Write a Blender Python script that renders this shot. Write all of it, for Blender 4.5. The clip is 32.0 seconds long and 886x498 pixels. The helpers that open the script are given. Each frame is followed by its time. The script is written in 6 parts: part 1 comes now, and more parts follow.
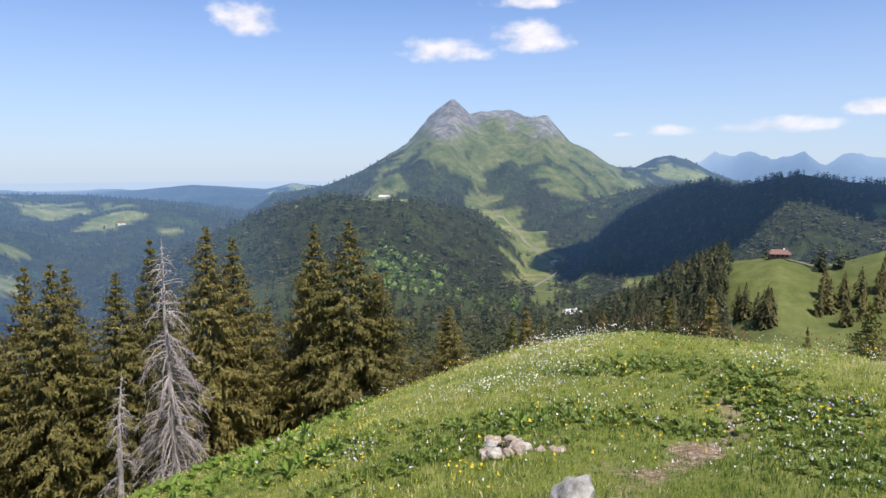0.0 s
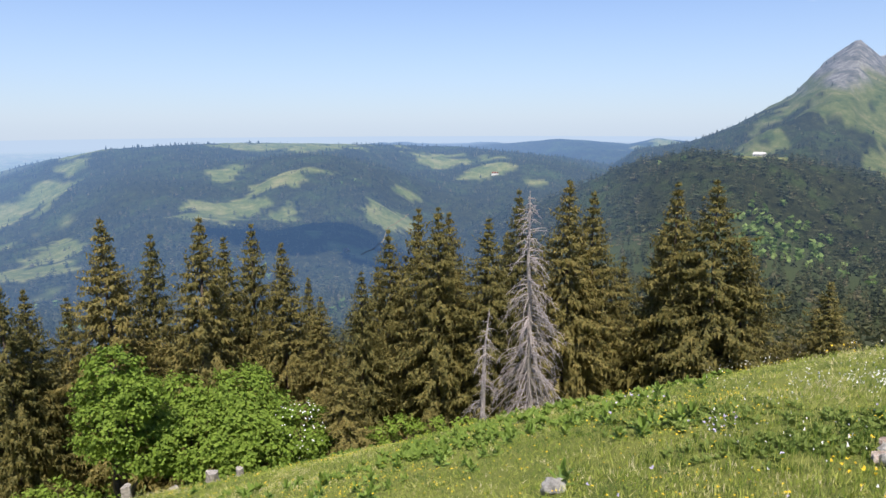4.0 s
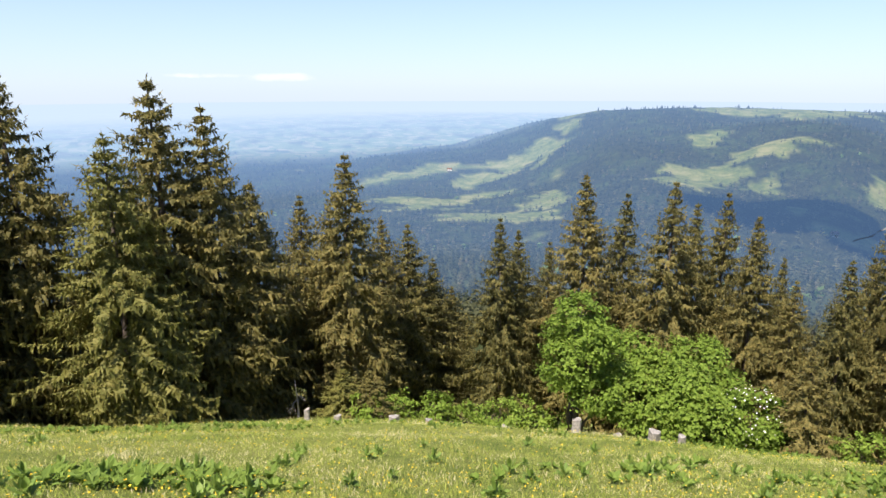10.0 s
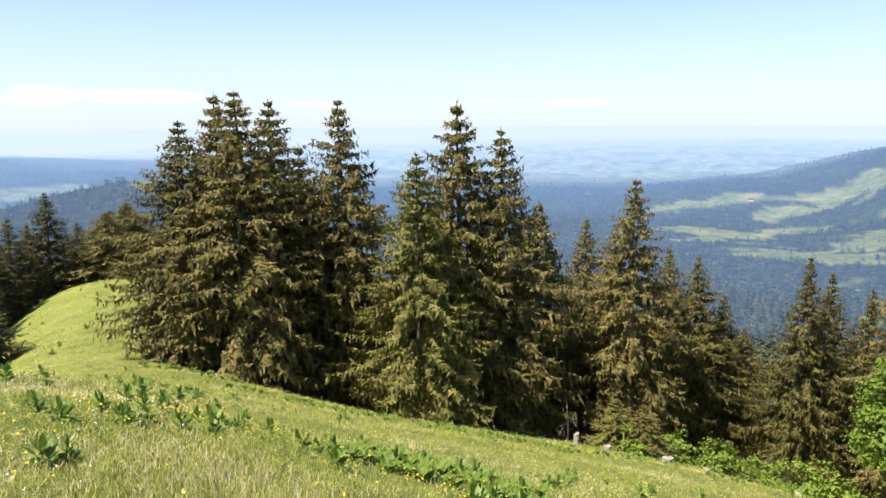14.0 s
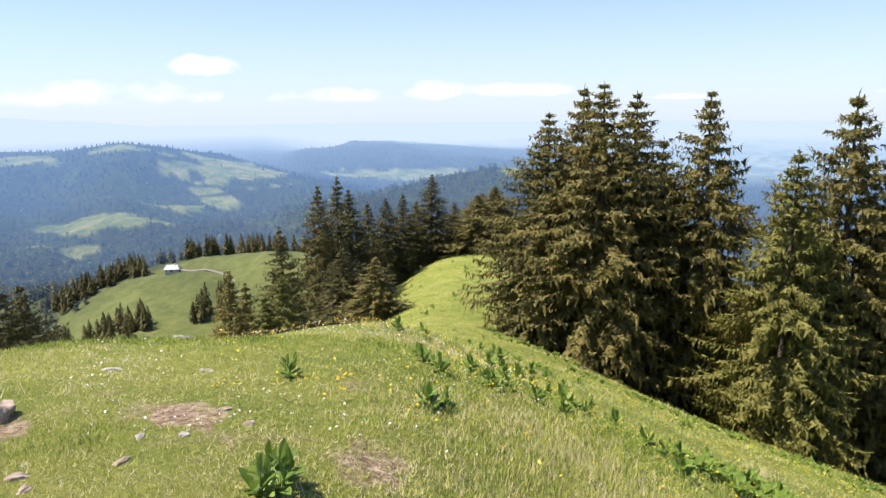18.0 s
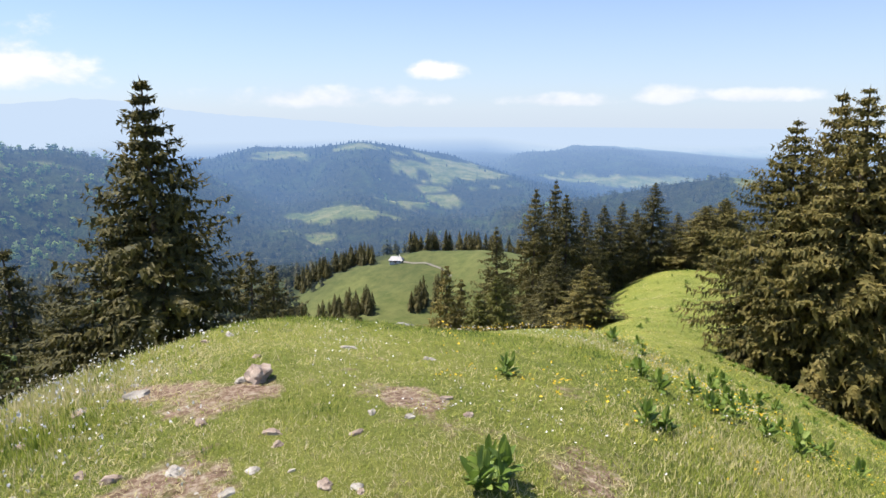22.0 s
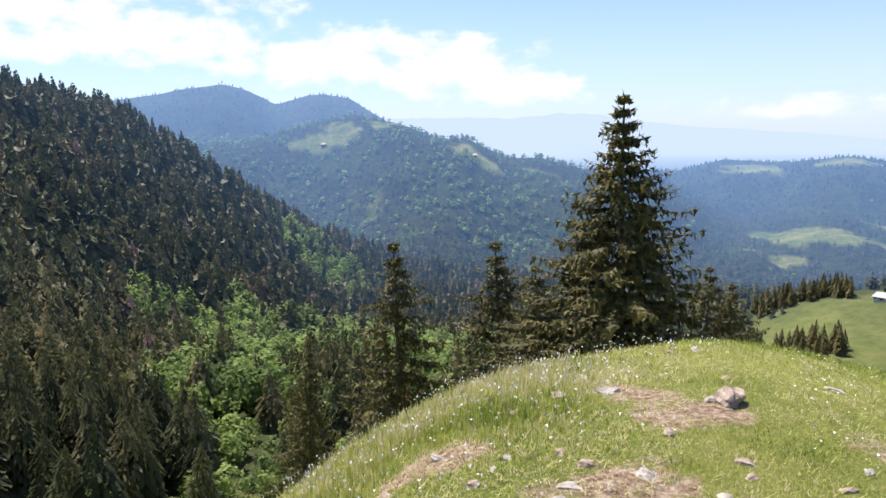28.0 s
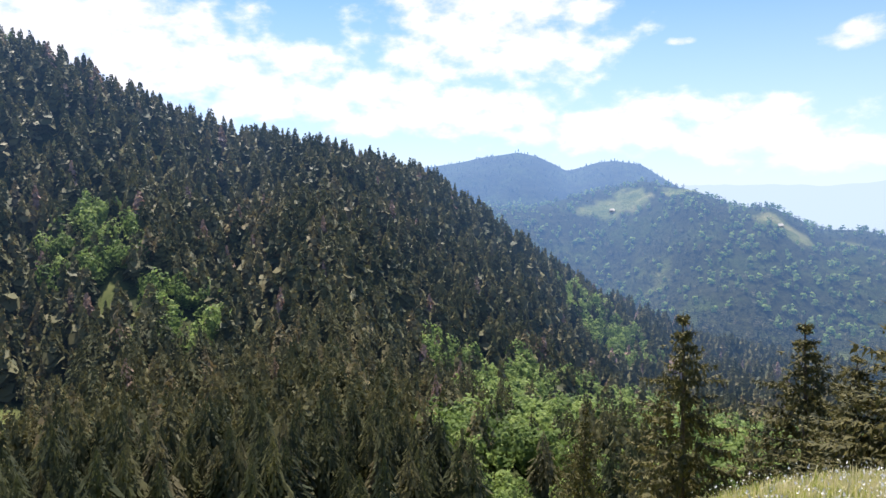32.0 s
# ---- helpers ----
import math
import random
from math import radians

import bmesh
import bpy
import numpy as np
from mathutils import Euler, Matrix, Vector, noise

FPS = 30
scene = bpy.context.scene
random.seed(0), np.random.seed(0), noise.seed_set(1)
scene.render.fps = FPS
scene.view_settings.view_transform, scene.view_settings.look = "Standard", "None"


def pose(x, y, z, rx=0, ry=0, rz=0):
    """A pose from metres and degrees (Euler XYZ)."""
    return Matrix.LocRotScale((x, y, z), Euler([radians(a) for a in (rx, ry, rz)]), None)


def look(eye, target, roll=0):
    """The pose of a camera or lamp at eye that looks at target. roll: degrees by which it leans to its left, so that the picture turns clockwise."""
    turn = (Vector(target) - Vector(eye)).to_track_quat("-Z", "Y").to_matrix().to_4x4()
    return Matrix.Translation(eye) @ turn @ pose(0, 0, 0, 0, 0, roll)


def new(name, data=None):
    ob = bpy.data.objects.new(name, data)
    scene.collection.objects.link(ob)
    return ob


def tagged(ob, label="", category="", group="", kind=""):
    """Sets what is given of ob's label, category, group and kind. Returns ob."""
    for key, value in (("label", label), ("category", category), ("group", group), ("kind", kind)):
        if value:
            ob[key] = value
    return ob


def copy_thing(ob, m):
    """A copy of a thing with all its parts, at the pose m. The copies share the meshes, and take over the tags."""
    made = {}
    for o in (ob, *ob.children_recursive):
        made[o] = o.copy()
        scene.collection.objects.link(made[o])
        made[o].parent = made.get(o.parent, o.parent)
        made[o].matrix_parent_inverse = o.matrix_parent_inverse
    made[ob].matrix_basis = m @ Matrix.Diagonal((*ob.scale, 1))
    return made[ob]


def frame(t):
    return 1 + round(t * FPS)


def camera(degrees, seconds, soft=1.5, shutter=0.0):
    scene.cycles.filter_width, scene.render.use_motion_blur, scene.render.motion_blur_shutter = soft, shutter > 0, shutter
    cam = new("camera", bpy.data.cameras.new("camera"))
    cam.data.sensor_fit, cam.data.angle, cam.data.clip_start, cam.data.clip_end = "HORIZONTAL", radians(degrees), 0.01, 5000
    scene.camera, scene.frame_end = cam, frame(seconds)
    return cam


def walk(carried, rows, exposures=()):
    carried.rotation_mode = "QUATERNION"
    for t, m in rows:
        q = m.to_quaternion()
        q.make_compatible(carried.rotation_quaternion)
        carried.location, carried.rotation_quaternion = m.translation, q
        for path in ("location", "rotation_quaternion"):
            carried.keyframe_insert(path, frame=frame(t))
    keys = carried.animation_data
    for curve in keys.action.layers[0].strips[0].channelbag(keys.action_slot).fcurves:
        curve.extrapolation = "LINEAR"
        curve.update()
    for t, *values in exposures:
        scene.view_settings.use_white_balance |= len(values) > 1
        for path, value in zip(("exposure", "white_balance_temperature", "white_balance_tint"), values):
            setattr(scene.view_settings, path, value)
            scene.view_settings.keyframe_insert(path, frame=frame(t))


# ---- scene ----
cam = camera(65.78, 32.0)

# The walk: a slow turn to the left on a summit, the camera held 0.3 m in front of the body.
# seconds, heading (degrees clockwise from +y), tilt, lean
PATH = [
    (0, -0.00, -7.05, 0.12), (0.5, -2.60, -7.22, 0.25), (1, -6.26, -7.65, 0.05), (1.5, -10.40, -8.58, -0.12),
    (2, -14.87, -9.13, -0.20), (2.5, -19.83, -9.55, -0.44), (3, -23.20, -9.95, -0.36), (3.5, -26.42, -10.35, -0.33),
    (5.5, -38.54, -12.25, 0.39), (6, -41.86, -12.74, 0.31), (6.5, -45.42, -13.14, 0.45), (7, -48.56, -13.41, 0.14),
    (7.5, -51.45, -13.65, -0.03), (8, -54.20, -13.77, -0.02), (8.5, -56.82, -13.48, -0.03), (9, -60.04, -13.44, -0.05),
    (9.5, -63.95, -13.51, -0.22), (10, -68.05, -13.61, -0.12), (10.5, -72.12, -13.70, 0.09), (11, -75.49, -13.72, -0.12),
    (11.5, -78.23, -13.28, -0.23), (12, -80.12, -12.75, 0.04), (12.5, -83.08, -12.58, 0.23), (13, -86.18, -12.40, 0.01),
    (13.5, -88.94, -11.99, -0.43), (14, -91.86, -11.54, -0.46), (14.5, -96.31, -11.15, -0.05), (15, -101.71, -10.70, 0.18),
    (15.5, -105.59, -10.38, 0.46), (17.5, -117.49, -11.87, -0.60), (18, -121.20, -11.92, -0.58), (18.5, -123.21, -12.06, -0.30),
    (19, -125.07, -12.29, 0.41), (19.5, -127.47, -12.43, 0.03), (20, -129.57, -12.72, -0.11), (20.5, -132.21, -12.83, -0.27),
    (21, -134.79, -11.90, -0.38), (21.5, -137.02, -11.63, -0.15), (22, -139.29, -11.51, 0.00), (22.5, -141.40, -11.40, -0.07),
    (23, -143.55, -11.38, -0.28), (23.5, -146.24, -11.38, 0.76), (24, -150.77, -11.77, 0.75), (24.5, -154.27, -12.21, 0.97),
    (25, -157.88, -12.30, 0.51), (25.5, -161.95, -12.13, 0.54), (26, -165.57, -11.63, 0.31), (26.5, -168.51, -11.00, -0.04),
    (28.5, -179.89, -10.03, -0.45), (29, -183.35, -9.42, -0.05), (29.5, -186.66, -8.71, -0.29), (30, -189.77, -7.71, -0.24),
    (30.5, -192.72, -7.11, -0.22), (31, -195.69, -6.09, -0.51), (31.5, -198.39, -5.45, -0.48), (32, -200.26, -4.71, -0.20),
]
EYE = 1.65


def eye_row(t, yaw, tilt, lean):
    a, p = radians(yaw), radians(tilt)
    eye = Vector((0.3 * math.sin(a), 0.3 * math.cos(a), EYE))
    way = Vector((math.sin(a) * math.cos(p), math.cos(a) * math.cos(p), math.sin(p)))
    return t, look(eye, eye + 10 * way, lean)


walk(cam, [eye_row(*row) for row in PATH], exposures=[(0.0, 0.58, 6250, 13), (4.0, 0.6, 6350, 13), (6.0, 0.8, 6450, 13), (9.0, 0.9, 6550, 13), (13.0, 1.06, 6650, 13), (17.0, 1.0, 6650, 13), (20.0, 0.86, 6550, 13), (23.0, 0.76, 6500, 12), (26.0, 0.8, 6500, 12), (28.0, 0.92, 6500, 14), (32.0, 1.0, 6500, 14)])

# ---- node helpers ----


def material(name, rough=0.8):
    m = bpy.data.materials.new(name)
    m.use_nodes = True
    nt = m.node_tree
    b = nt.nodes["Principled BSDF"]
    b.inputs["Roughness"].default_value = rough
    b.inputs["Specular IOR Level"].default_value = 0.25
    return m, nt, b


def noise_node(nt, scale, detail=5.0, rough=0.6, vec=None):
    x = nt.nodes.new("ShaderNodeTexNoise")
    x.inputs["Scale"].default_value, x.inputs["Detail"].default_value, x.inputs["Roughness"].default_value = scale, detail, rough
    if vec:
        nt.links.new(vec, x.inputs["Vector"])
    return x.outputs["Fac"]


def ramp_node(nt, fac, stops):
    x = nt.nodes.new("ShaderNodeValToRGB")
    e = x.color_ramp.elements
    while len(e) < len(stops):
        e.new(0.5)
    for k, (p, c) in zip(e, stops):
        k.position, k.color = p, (*c, 1)
    nt.links.new(fac, x.inputs[0])
    return x.outputs["Color"]


def mix_node(nt, fac, a, b, mode="MIX"):
    x = nt.nodes.new("ShaderNodeMix")
    x.data_type, x.blend_type = "RGBA", mode
    for v, s in ((fac, x.inputs[0]), (a, x.inputs[6]), (b, x.inputs[7])):
        if isinstance(v, (int, float)):
            s.default_value = v
        elif isinstance(v, tuple):
            s.default_value = (*v, 1)
        else:
            nt.links.new(v, s)
    return x.outputs[2]


def math_node(nt, op, a, b=None, c=None):
    x = nt.nodes.new("ShaderNodeMath")
    x.operation = op
    for v, s in zip((a, b, c), x.inputs):
        if v is None:
            continue
        if isinstance(v, (int, float)):
            s.default_value = v
        else:
            nt.links.new(v, s)
    return x.outputs[0]


def position(nt):
    return nt.nodes.new("ShaderNodeNewGeometry").outputs["Position"]


def attribute(nt, name):
    x = nt.nodes.new("ShaderNodeAttribute")
    x.attribute_name = name
    return x.outputs["Fac"]


def bump_node(nt, b, height, strength, distance):
    x = nt.nodes.new("ShaderNodeBump")
    x.inputs["Strength"].default_value, x.inputs["Distance"].default_value = strength, distance
    nt.links.new(height, x.inputs["Height"])
    nt.links.new(x.outputs[0], b.inputs["Normal"])


# ---- world and sun ----
SUN_AZ, SUN_EL = 146.0, 61.0
world = bpy.data.worlds.new("world")
scene.world = world
world.use_nodes = True


# Fair-weather clouds: heading, elevation and half sizes in degrees
CLOUDS = [
    (-15.6, 11.0, 2.6, 1.2), (0.0, 9.0, 4.0, 0.9), (7.1, 10.0, 2.9, 1.2), (6.4, 12.8, 3.3, 0.7), (18.1, 2.6, 2.1, 0.4), (14.6, 2.4, 1.2, 0.2),
    (25.5, 2.9, 3.8, 0.6), (32.0, 4.1, 2.4, 0.6), (-115.3, 1.0, 4.3, 0.5), (-80.8, 0.4, 2.8, 0.3), (-86.4, 0.6, 2.8, 0.2), (-139.9, 3.0, 2.4, 0.7),
    (-148.4, 0.9, 9.5, 0.8), (-121.7, 1.1, 2.4, 0.7), (-129.9, 0.7, 4.3, 0.5), (-102.6, 0.4, 2.8, 0.2),
]
SUNWARD_CLOUDS = [
    (-174.3, 5.0, 2.6, 1.2), (-171.0, 2.5, 4.5, 1.3), (-227.3, 11.5, 9.5, 3.3), (-220.4, 9.2, 10.9, 2.4), (-210.5, 7.4, 10.9, 2.1),
    (-196.2, 11.8, 8.0, 3.8), (-199.5, 6.3, 9.0, 1.9), (-183.6, 4.9, 9.5, 1.9), (-175.4, 3.8, 4.7, 2.1), (-169.8, 10.7, 1.5, 0.9), (-181.6, 11.4, 0.9, 0.3),
]


def world_math(op, a, b=None, c=None):
    return math_node(world.node_tree, op, a, b, c)


def build_world():
    nt = world.node_tree
    n, l = nt.nodes, nt.links
    n.clear()
    out = n.new("ShaderNodeOutputWorld")
    bg = n.new("ShaderNodeBackground")
    sky = n.new("ShaderNodeTexSky")
    sky.sky_type, sky.sun_disc = "NISHITA", False
    sky.sun_elevation, sky.sun_rotation = radians(SUN_EL), radians(SUN_AZ)
    sky.altitude, sky.air_density, sky.dust_density, sky.ozone_density = 1200, 1.0, 0.3, 2.0
    bg.inputs["Strength"].default_value = 0.075
    way = n.new("ShaderNodeTexCoord").outputs["Generated"]
    parts = n.new("ShaderNodeSeparateXYZ")
    l.new(way, parts.inputs[0])
    x, y, z = parts.outputs
    head = world_math("MULTIPLY", world_math("ARCTAN2", x, y), 180 / math.pi)
    # headings run from -250 to 110
    head = world_math("SUBTRACT", head, world_math("MULTIPLY", world_math("GREATER_THAN", head, 100), 360))
    rise = world_math("MULTIPLY", world_math("ARCSINE", z), 180 / math.pi)
    flat = n.new("ShaderNodeCombineXYZ")
    l.new(world_math("MULTIPLY", head, 0.3), flat.inputs[0])
    l.new(world_math("MULTIPLY", rise, 0.5), flat.inputs[1])
    lump = world_math("SUBTRACT", noise_node(nt, 1.0, 9, 0.55, flat.outputs[0]), 0.5)
    total = None
    for a, e, w, h in [(a, e - 0.1 * h, w * 1.05, h * 1.35) for a, e, w, h in CLOUDS] + [(a, e, w * 1.4, h * 1.45) for a, e, w, h in SUNWARD_CLOUDS]:
        u = world_math("DIVIDE", world_math("SUBTRACT", head, a), w)
        v = world_math("DIVIDE", world_math("SUBTRACT", rise, e), h)
        v = world_math("MAXIMUM", v, world_math("MULTIPLY", v, -1.6))
        q = world_math("SUBTRACT", 1.0, world_math("ADD", world_math("MULTIPLY", u, u), world_math("MULTIPLY", v, v)))
        q = world_math("MAXIMUM", q, -1.5)
        total = q if total is None else world_math("SMOOTH_MAX", total, q, 0.3)
    cover = world_math("ADD", total, world_math("MULTIPLY", lump, 4.2))
    soft = n.new("ShaderNodeMapRange")
    soft.interpolation_type = "SMOOTHSTEP"
    soft.inputs["From Min"].default_value, soft.inputs["From Max"].default_value = -0.3, 1.25
    l.new(cover, soft.inputs["Value"])
    thin = n.new("ShaderNodeMapRange")
    l.new(rise, thin.inputs["Value"])
    for k, v in (("From Min", 0.0), ("From Max", 4.0), ("To Min", 0.35), ("To Max", 0.92)):
        thin.inputs[k].default_value = v
    haze = n.new("ShaderNodeMapRange")
    l.new(rise, haze.inputs["Value"])
    for k, v in (("From Min", -2.0), ("From Max", 15.0), ("To Min", 0.85), ("To Max", 0.08)):
        haze.inputs[k].default_value = v
    col = mix_node(nt, 1.0, sky.outputs[0], (0.82, 1.06, 1.38), "MULTIPLY")
    col = mix_node(nt, haze.outputs[0], col, (5.4, 6.15, 7.2))
    shade = mix_node(nt, world_math("ADD", world_math("MULTIPLY", lump, 1.6), 0.75), (6.2, 6.2, 6.9), (9.6, 9.2, 9.0))
    col = mix_node(nt, world_math("MULTIPLY", soft.outputs[0], thin.outputs[0]), col, shade)
    l.new(col, bg.inputs["Color"])
    l.new(bg.outputs[0], out.inputs["Surface"])


build_world()
sun = new("sun", bpy.data.lights.new("sun", "SUN"))
sun.data.energy, sun.data.angle, sun.data.color = 5.0, radians(0.53), (1.0, 0.95, 0.87)
sa, se = radians(SUN_AZ), radians(SUN_EL)
sun_way = Vector((math.sin(sa) * math.cos(se), math.cos(sa) * math.cos(se), math.sin(se)))
sun.matrix_world = look(sun_way * 100, (0, 0, 0))

# ---- the shape of the land ----
RING_A = np.array([0, 3, 6, 12, 20], float)
RING_B = np.array([34, 60, 90, 130], float)
# heading, heights of the ground at 3, 6, 12 and 20 m from the summit
SUMMIT = [
    (33, -.3, -.9, -1.5, -3.3), (15, -.35, -1.05, -1.95, -2.9), (5, -.4, -1.1, -2.3, -3.9), (-4, -.55, -1.4, -2.8, -5.1),
    (-14, -.7, -1.7, -3.4, -6.4), (-24, -.85, -2.1, -4.2, -7.4), (-40, -1.05, -2.4, -5.0, -8.8), (-60, -1.2, -2.6, -5.4, -9.3),
    (-84, -1.0, -2.3, -5.1, -8.8), (-99, -.8, -1.9, -4.3, -7.8), (-114, -.5, -1.2, -3.1, -5.9), (-126, -.25, -.7, -2.2, -5.0),
    (-140, -.1, -.45, -2.2, -5.6), (-155, -.08, -.35, -1.95, -6.5), (-172, -.12, -.6, -3.6, -9.0), (-184, -.2, -1.15, -5.0, -11.0),
    (-196, -.25, -2.0, -7.0, -13.5), (-225, -.4, -2.6, -7.5, -14.0), (-285, -.3, -1.4, -4.0, -8.0),
]
# heading, heights at 34, 60, 90 and 130 m
FLANKS = [
    (33, -9, -21, -33, -46), (15, -8.5, -21, -33, -46), (5, -10, -24, -37, -50), (-4, -12, -27, -40, -54),
    (-14, -13.6, -29, -42, -58), (-24, -14.6, -30, -44, -60), (-40, -16, -30, -45, -63), (-60, -16.5, -30, -45, -62),
    (-84, -15.4, -28, -43, -60), (-99, -13.9, -25, -39, -55), (-114, -10.3, -14.8, -17.9, -38), (-121, -9.2, -13.2, -17.0, -36),
    (-128, -10.0, -17.0, -25.0, -44), (-140, -12.5, -27, -41, -57), (-155, -15, -32, -48, -66), (-172, -19, -37, -55, -74),
    (-196, -23, -40, -54, -68), (-225, -22, -36, -48, -58), (-285, -16, -32, -48, -64),
]


def round_table(rows):
    """A table over headings, smoothed round the full circle in steps of one degree."""
    rows = sorted(rows)
    a = np.array([q[0] for q in rows], float)
    v = np.array([q[1:] for q in rows], float)
    a = np.concatenate([a - 360, a, a + 360])
    v = np.concatenate([v, v, v])
    grid = np.arange(-360, 0)
    fine = np.stack([np.interp(grid, a, v[:, k]) for k in range(v.shape[1])], 1)
    s = np.arange(-12, 13)
    w = np.exp(-s**2 / 18.0)
    w /= w.sum()
    return sum(wk * np.roll(fine, k, axis=0) for wk, k in zip(w, s))


NEAR = np.concatenate([np.zeros((360, 1)), round_table(SUMMIT), round_table(FLANKS)], 1)
RINGS = np.concatenate([RING_A, RING_B])


def near_height(r, az):
    """Height of the summit's ground at the distance r and heading az (arrays)."""
    f = np.mod(az, 360.0)
    i0 = np.floor(f).astype(int) % 360
    w = (f - np.floor(f))[:, None]
    v = NEAR[i0] * (1 - w) + NEAR[(i0 + 1) % 360] * w
    slope = np.gradient(v, RINGS, axis=1)
    k = np.clip(np.searchsorted(RINGS, r, side="right") - 1, 0, len(RINGS) - 2)
    h = RINGS[k + 1] - RINGS[k]
    u = np.clip((r - RINGS[k]) / h, 0, 1)
    q = np.arange(len(r))
    a, b, ma, mb = v[q, k], v[q, k + 1], slope[q, k] * h, slope[q, k + 1] * h
    return (2 * u**3 - 3 * u**2 + 1) * a + (u**3 - 2 * u**2 + u) * ma + (-2 * u**3 + 3 * u**2) * b + (u**3 - u**2) * mb


def step(x):
    x = np.clip(x, 0, 1)
    return x * x * (3 - 2 * x)


# The hills: distance of the crest, width of the near and of the far side, the crest as headings and elevations in degrees
HILLS = {
    "pyramid": (2300, 1150, 700, [-14, -10, -6.7, -3, -1.6, -1.1, 0.8, 3, 6, 10, 14, 19], [-2.6, -1.8, -.5, 1.8, 3.4, 4.0, 5.4, 3.5, 1.6, -.2, -1.6, -3]),
    "rear_peak": (2750, 1200, 700, [0, 3, 4.2, 5.4, 6.6, 8.4, 10.4, 14.5, 20], [2.0, 3.4, 3.6, 4.0, 3.7, 3.9, 1.7, -.4, -1.8]),
    "knoll": (3100, 700, 500, [13, 15.5, 17, 18.2, 19.5, 21, 24], [-1.2, -.2, .55, .75, .4, -.4, -1.5]),
    "spur": (1150, 520, 500, [-24, -18, -14, -10, -3, 3, 5.5, 8, 10.5, 14], [-8, -5.2, -3.4, -2.6, -3.2, -4.1, -6.2, -9.6, -12, -14]),
    "meadow_valley": (1700, 700, 500, [2, 5, 8, 12, 16, 20, 24], [-3.6, -3.3, -3.2, -2.9, -2.0, -1.6, -2]),
    "dark_hill": (1250, 560, 500, [9, 12, 15, 18, 21, 23, 25, 27.5, 30, 33, 40, 50], [-11, -6.5, -3.6, -2.0, -1.2, -1.8, -1.2, -.7, -1.2, -1.4, -2, -5]),
    "chalet_hill": (400, 190, 200, [10, 15, 19, 22.5, 26.4, 28.5, 30, 33, 38, 46], [-15, -11.5, -9.2, -7.6, -7.0, -7.5, -7.3, -6.1, -5.2, -9]),
    "long_hill": (2350, 1450, 900, [-100, -92, -83, -75.4, -66, -59.3, -55.6, -46, -36, -27.6, -20, -14], [-8.6, -8.2, -7.6, -6.2, -5.2, -2.9, -2.1, -1.8, -2.0, -2.2, -3.2, -4.6]),
    "far_ridge": (3700, 700, 400, [-44, -33, -28, -24, -20, -14.5, -12.5, -10, -6], [-2.6, -2.0, -2.05, -2.0, -1.6, -2.0, -1.5, -1.8, -3]),
    "alps": (4300, 500, 300, [17, 20.6, 21.2, 22.3, 23.8, 25.6, 27.6, 29, 30.4, 32.8, 37, 42], [-1.5, .5, .95, .5, .85, .3, 1.0, .6, .8, .35, .9, -1]),
    "haze_range": (4500, 500, 300, [-205, -190, -182, -176, -171, -167, -164, -160, -155, -148, -140], [-.5, .3, .5, .6, .45, .85, .7, 0, -.5, -1.0, -1.8]),
    "low_hill": (1350, 500, 400, [-134, -128, -122, -117, -112, -106, -98], [-9, -7.6, -6.0, -5.2, -5.5, -7, -9.5]),
    "west_hill": (2050, 1000, 700, [-172, -166, -160, -157.8, -154.6, -150.2, -146.2, -142.5, -135.5, -130, -126, -118], [-6, -5, -3.9, -3.8, -2.9, -3.1, -2.6, -3.2, -5.0, -6.3, -7.2, -9]),
    "lake_hill": (3300, 900, 500, [-144, -138, -136, -132.8, -127.7, -121, -115, -105, -96], [-6, -4.9, -4.3, -3.5, -3.2, -3.2, -3.8, -4.6, -5.6]),
    "hut_hill": (460, 170, 170, [-160, -153, -149, -143.5, -140.8, -135.8, -130, -124], [-17, -15, -13.6, -12.5, -11.7, -11.8, -12.8, -16]),
    "south_peak": (2100, 900, 600, [-208, -202, -197.7, -194, -192, -190, -187.5, -186.2, -184, -182.8, -179, -174], [1.5, 2, 2.8, 3.4, 2.8, 1.7, 2.4, 2.5, 2.0, 1.2, -1, -3]),
    "south_spur": (1500, 650, 500, [-206, -197, -193, -188, -184, -180, -177, -174.6, -171.4, -168.6, -160, -152], [-3, -1.5, -1.3, 0, .9, .1, -1.2, -1.2, -2.8, -2.8, -5, -8]),
    "forest_slope": (520, 330, 260, [-262, -244, -236, -229, -225.6, -219, -209, -201, -194.8, -188, -180, -170], [5, 10.6, 11.2, 9.3, 7.1, 4.7, 2.5, .5, -4.2, -9, -14, -20]),
}


def valley_height(r, az):
    a = np.mod(az + 300, 360) - 300
    deep = np.interp(r, [130, 300, 500, 1000, 2000, 3000, 4900], [-75, -118, -140, -235, -285, -230, EYE - 4900 * math.tan(radians(1.4))])
    high = np.interp(r, [130, 300, 500, 1000, 2000, 3000, 4900], [-70, -105, -122, -168, -200, -190, EYE - 4900 * math.tan(radians(1.4))])
    w = np.interp(a, [-260, -200, -170, -120, -30, -5, 50], [1, 1, .3, 0, 0, 1, 1])
    return deep * (1 - w) + high * w


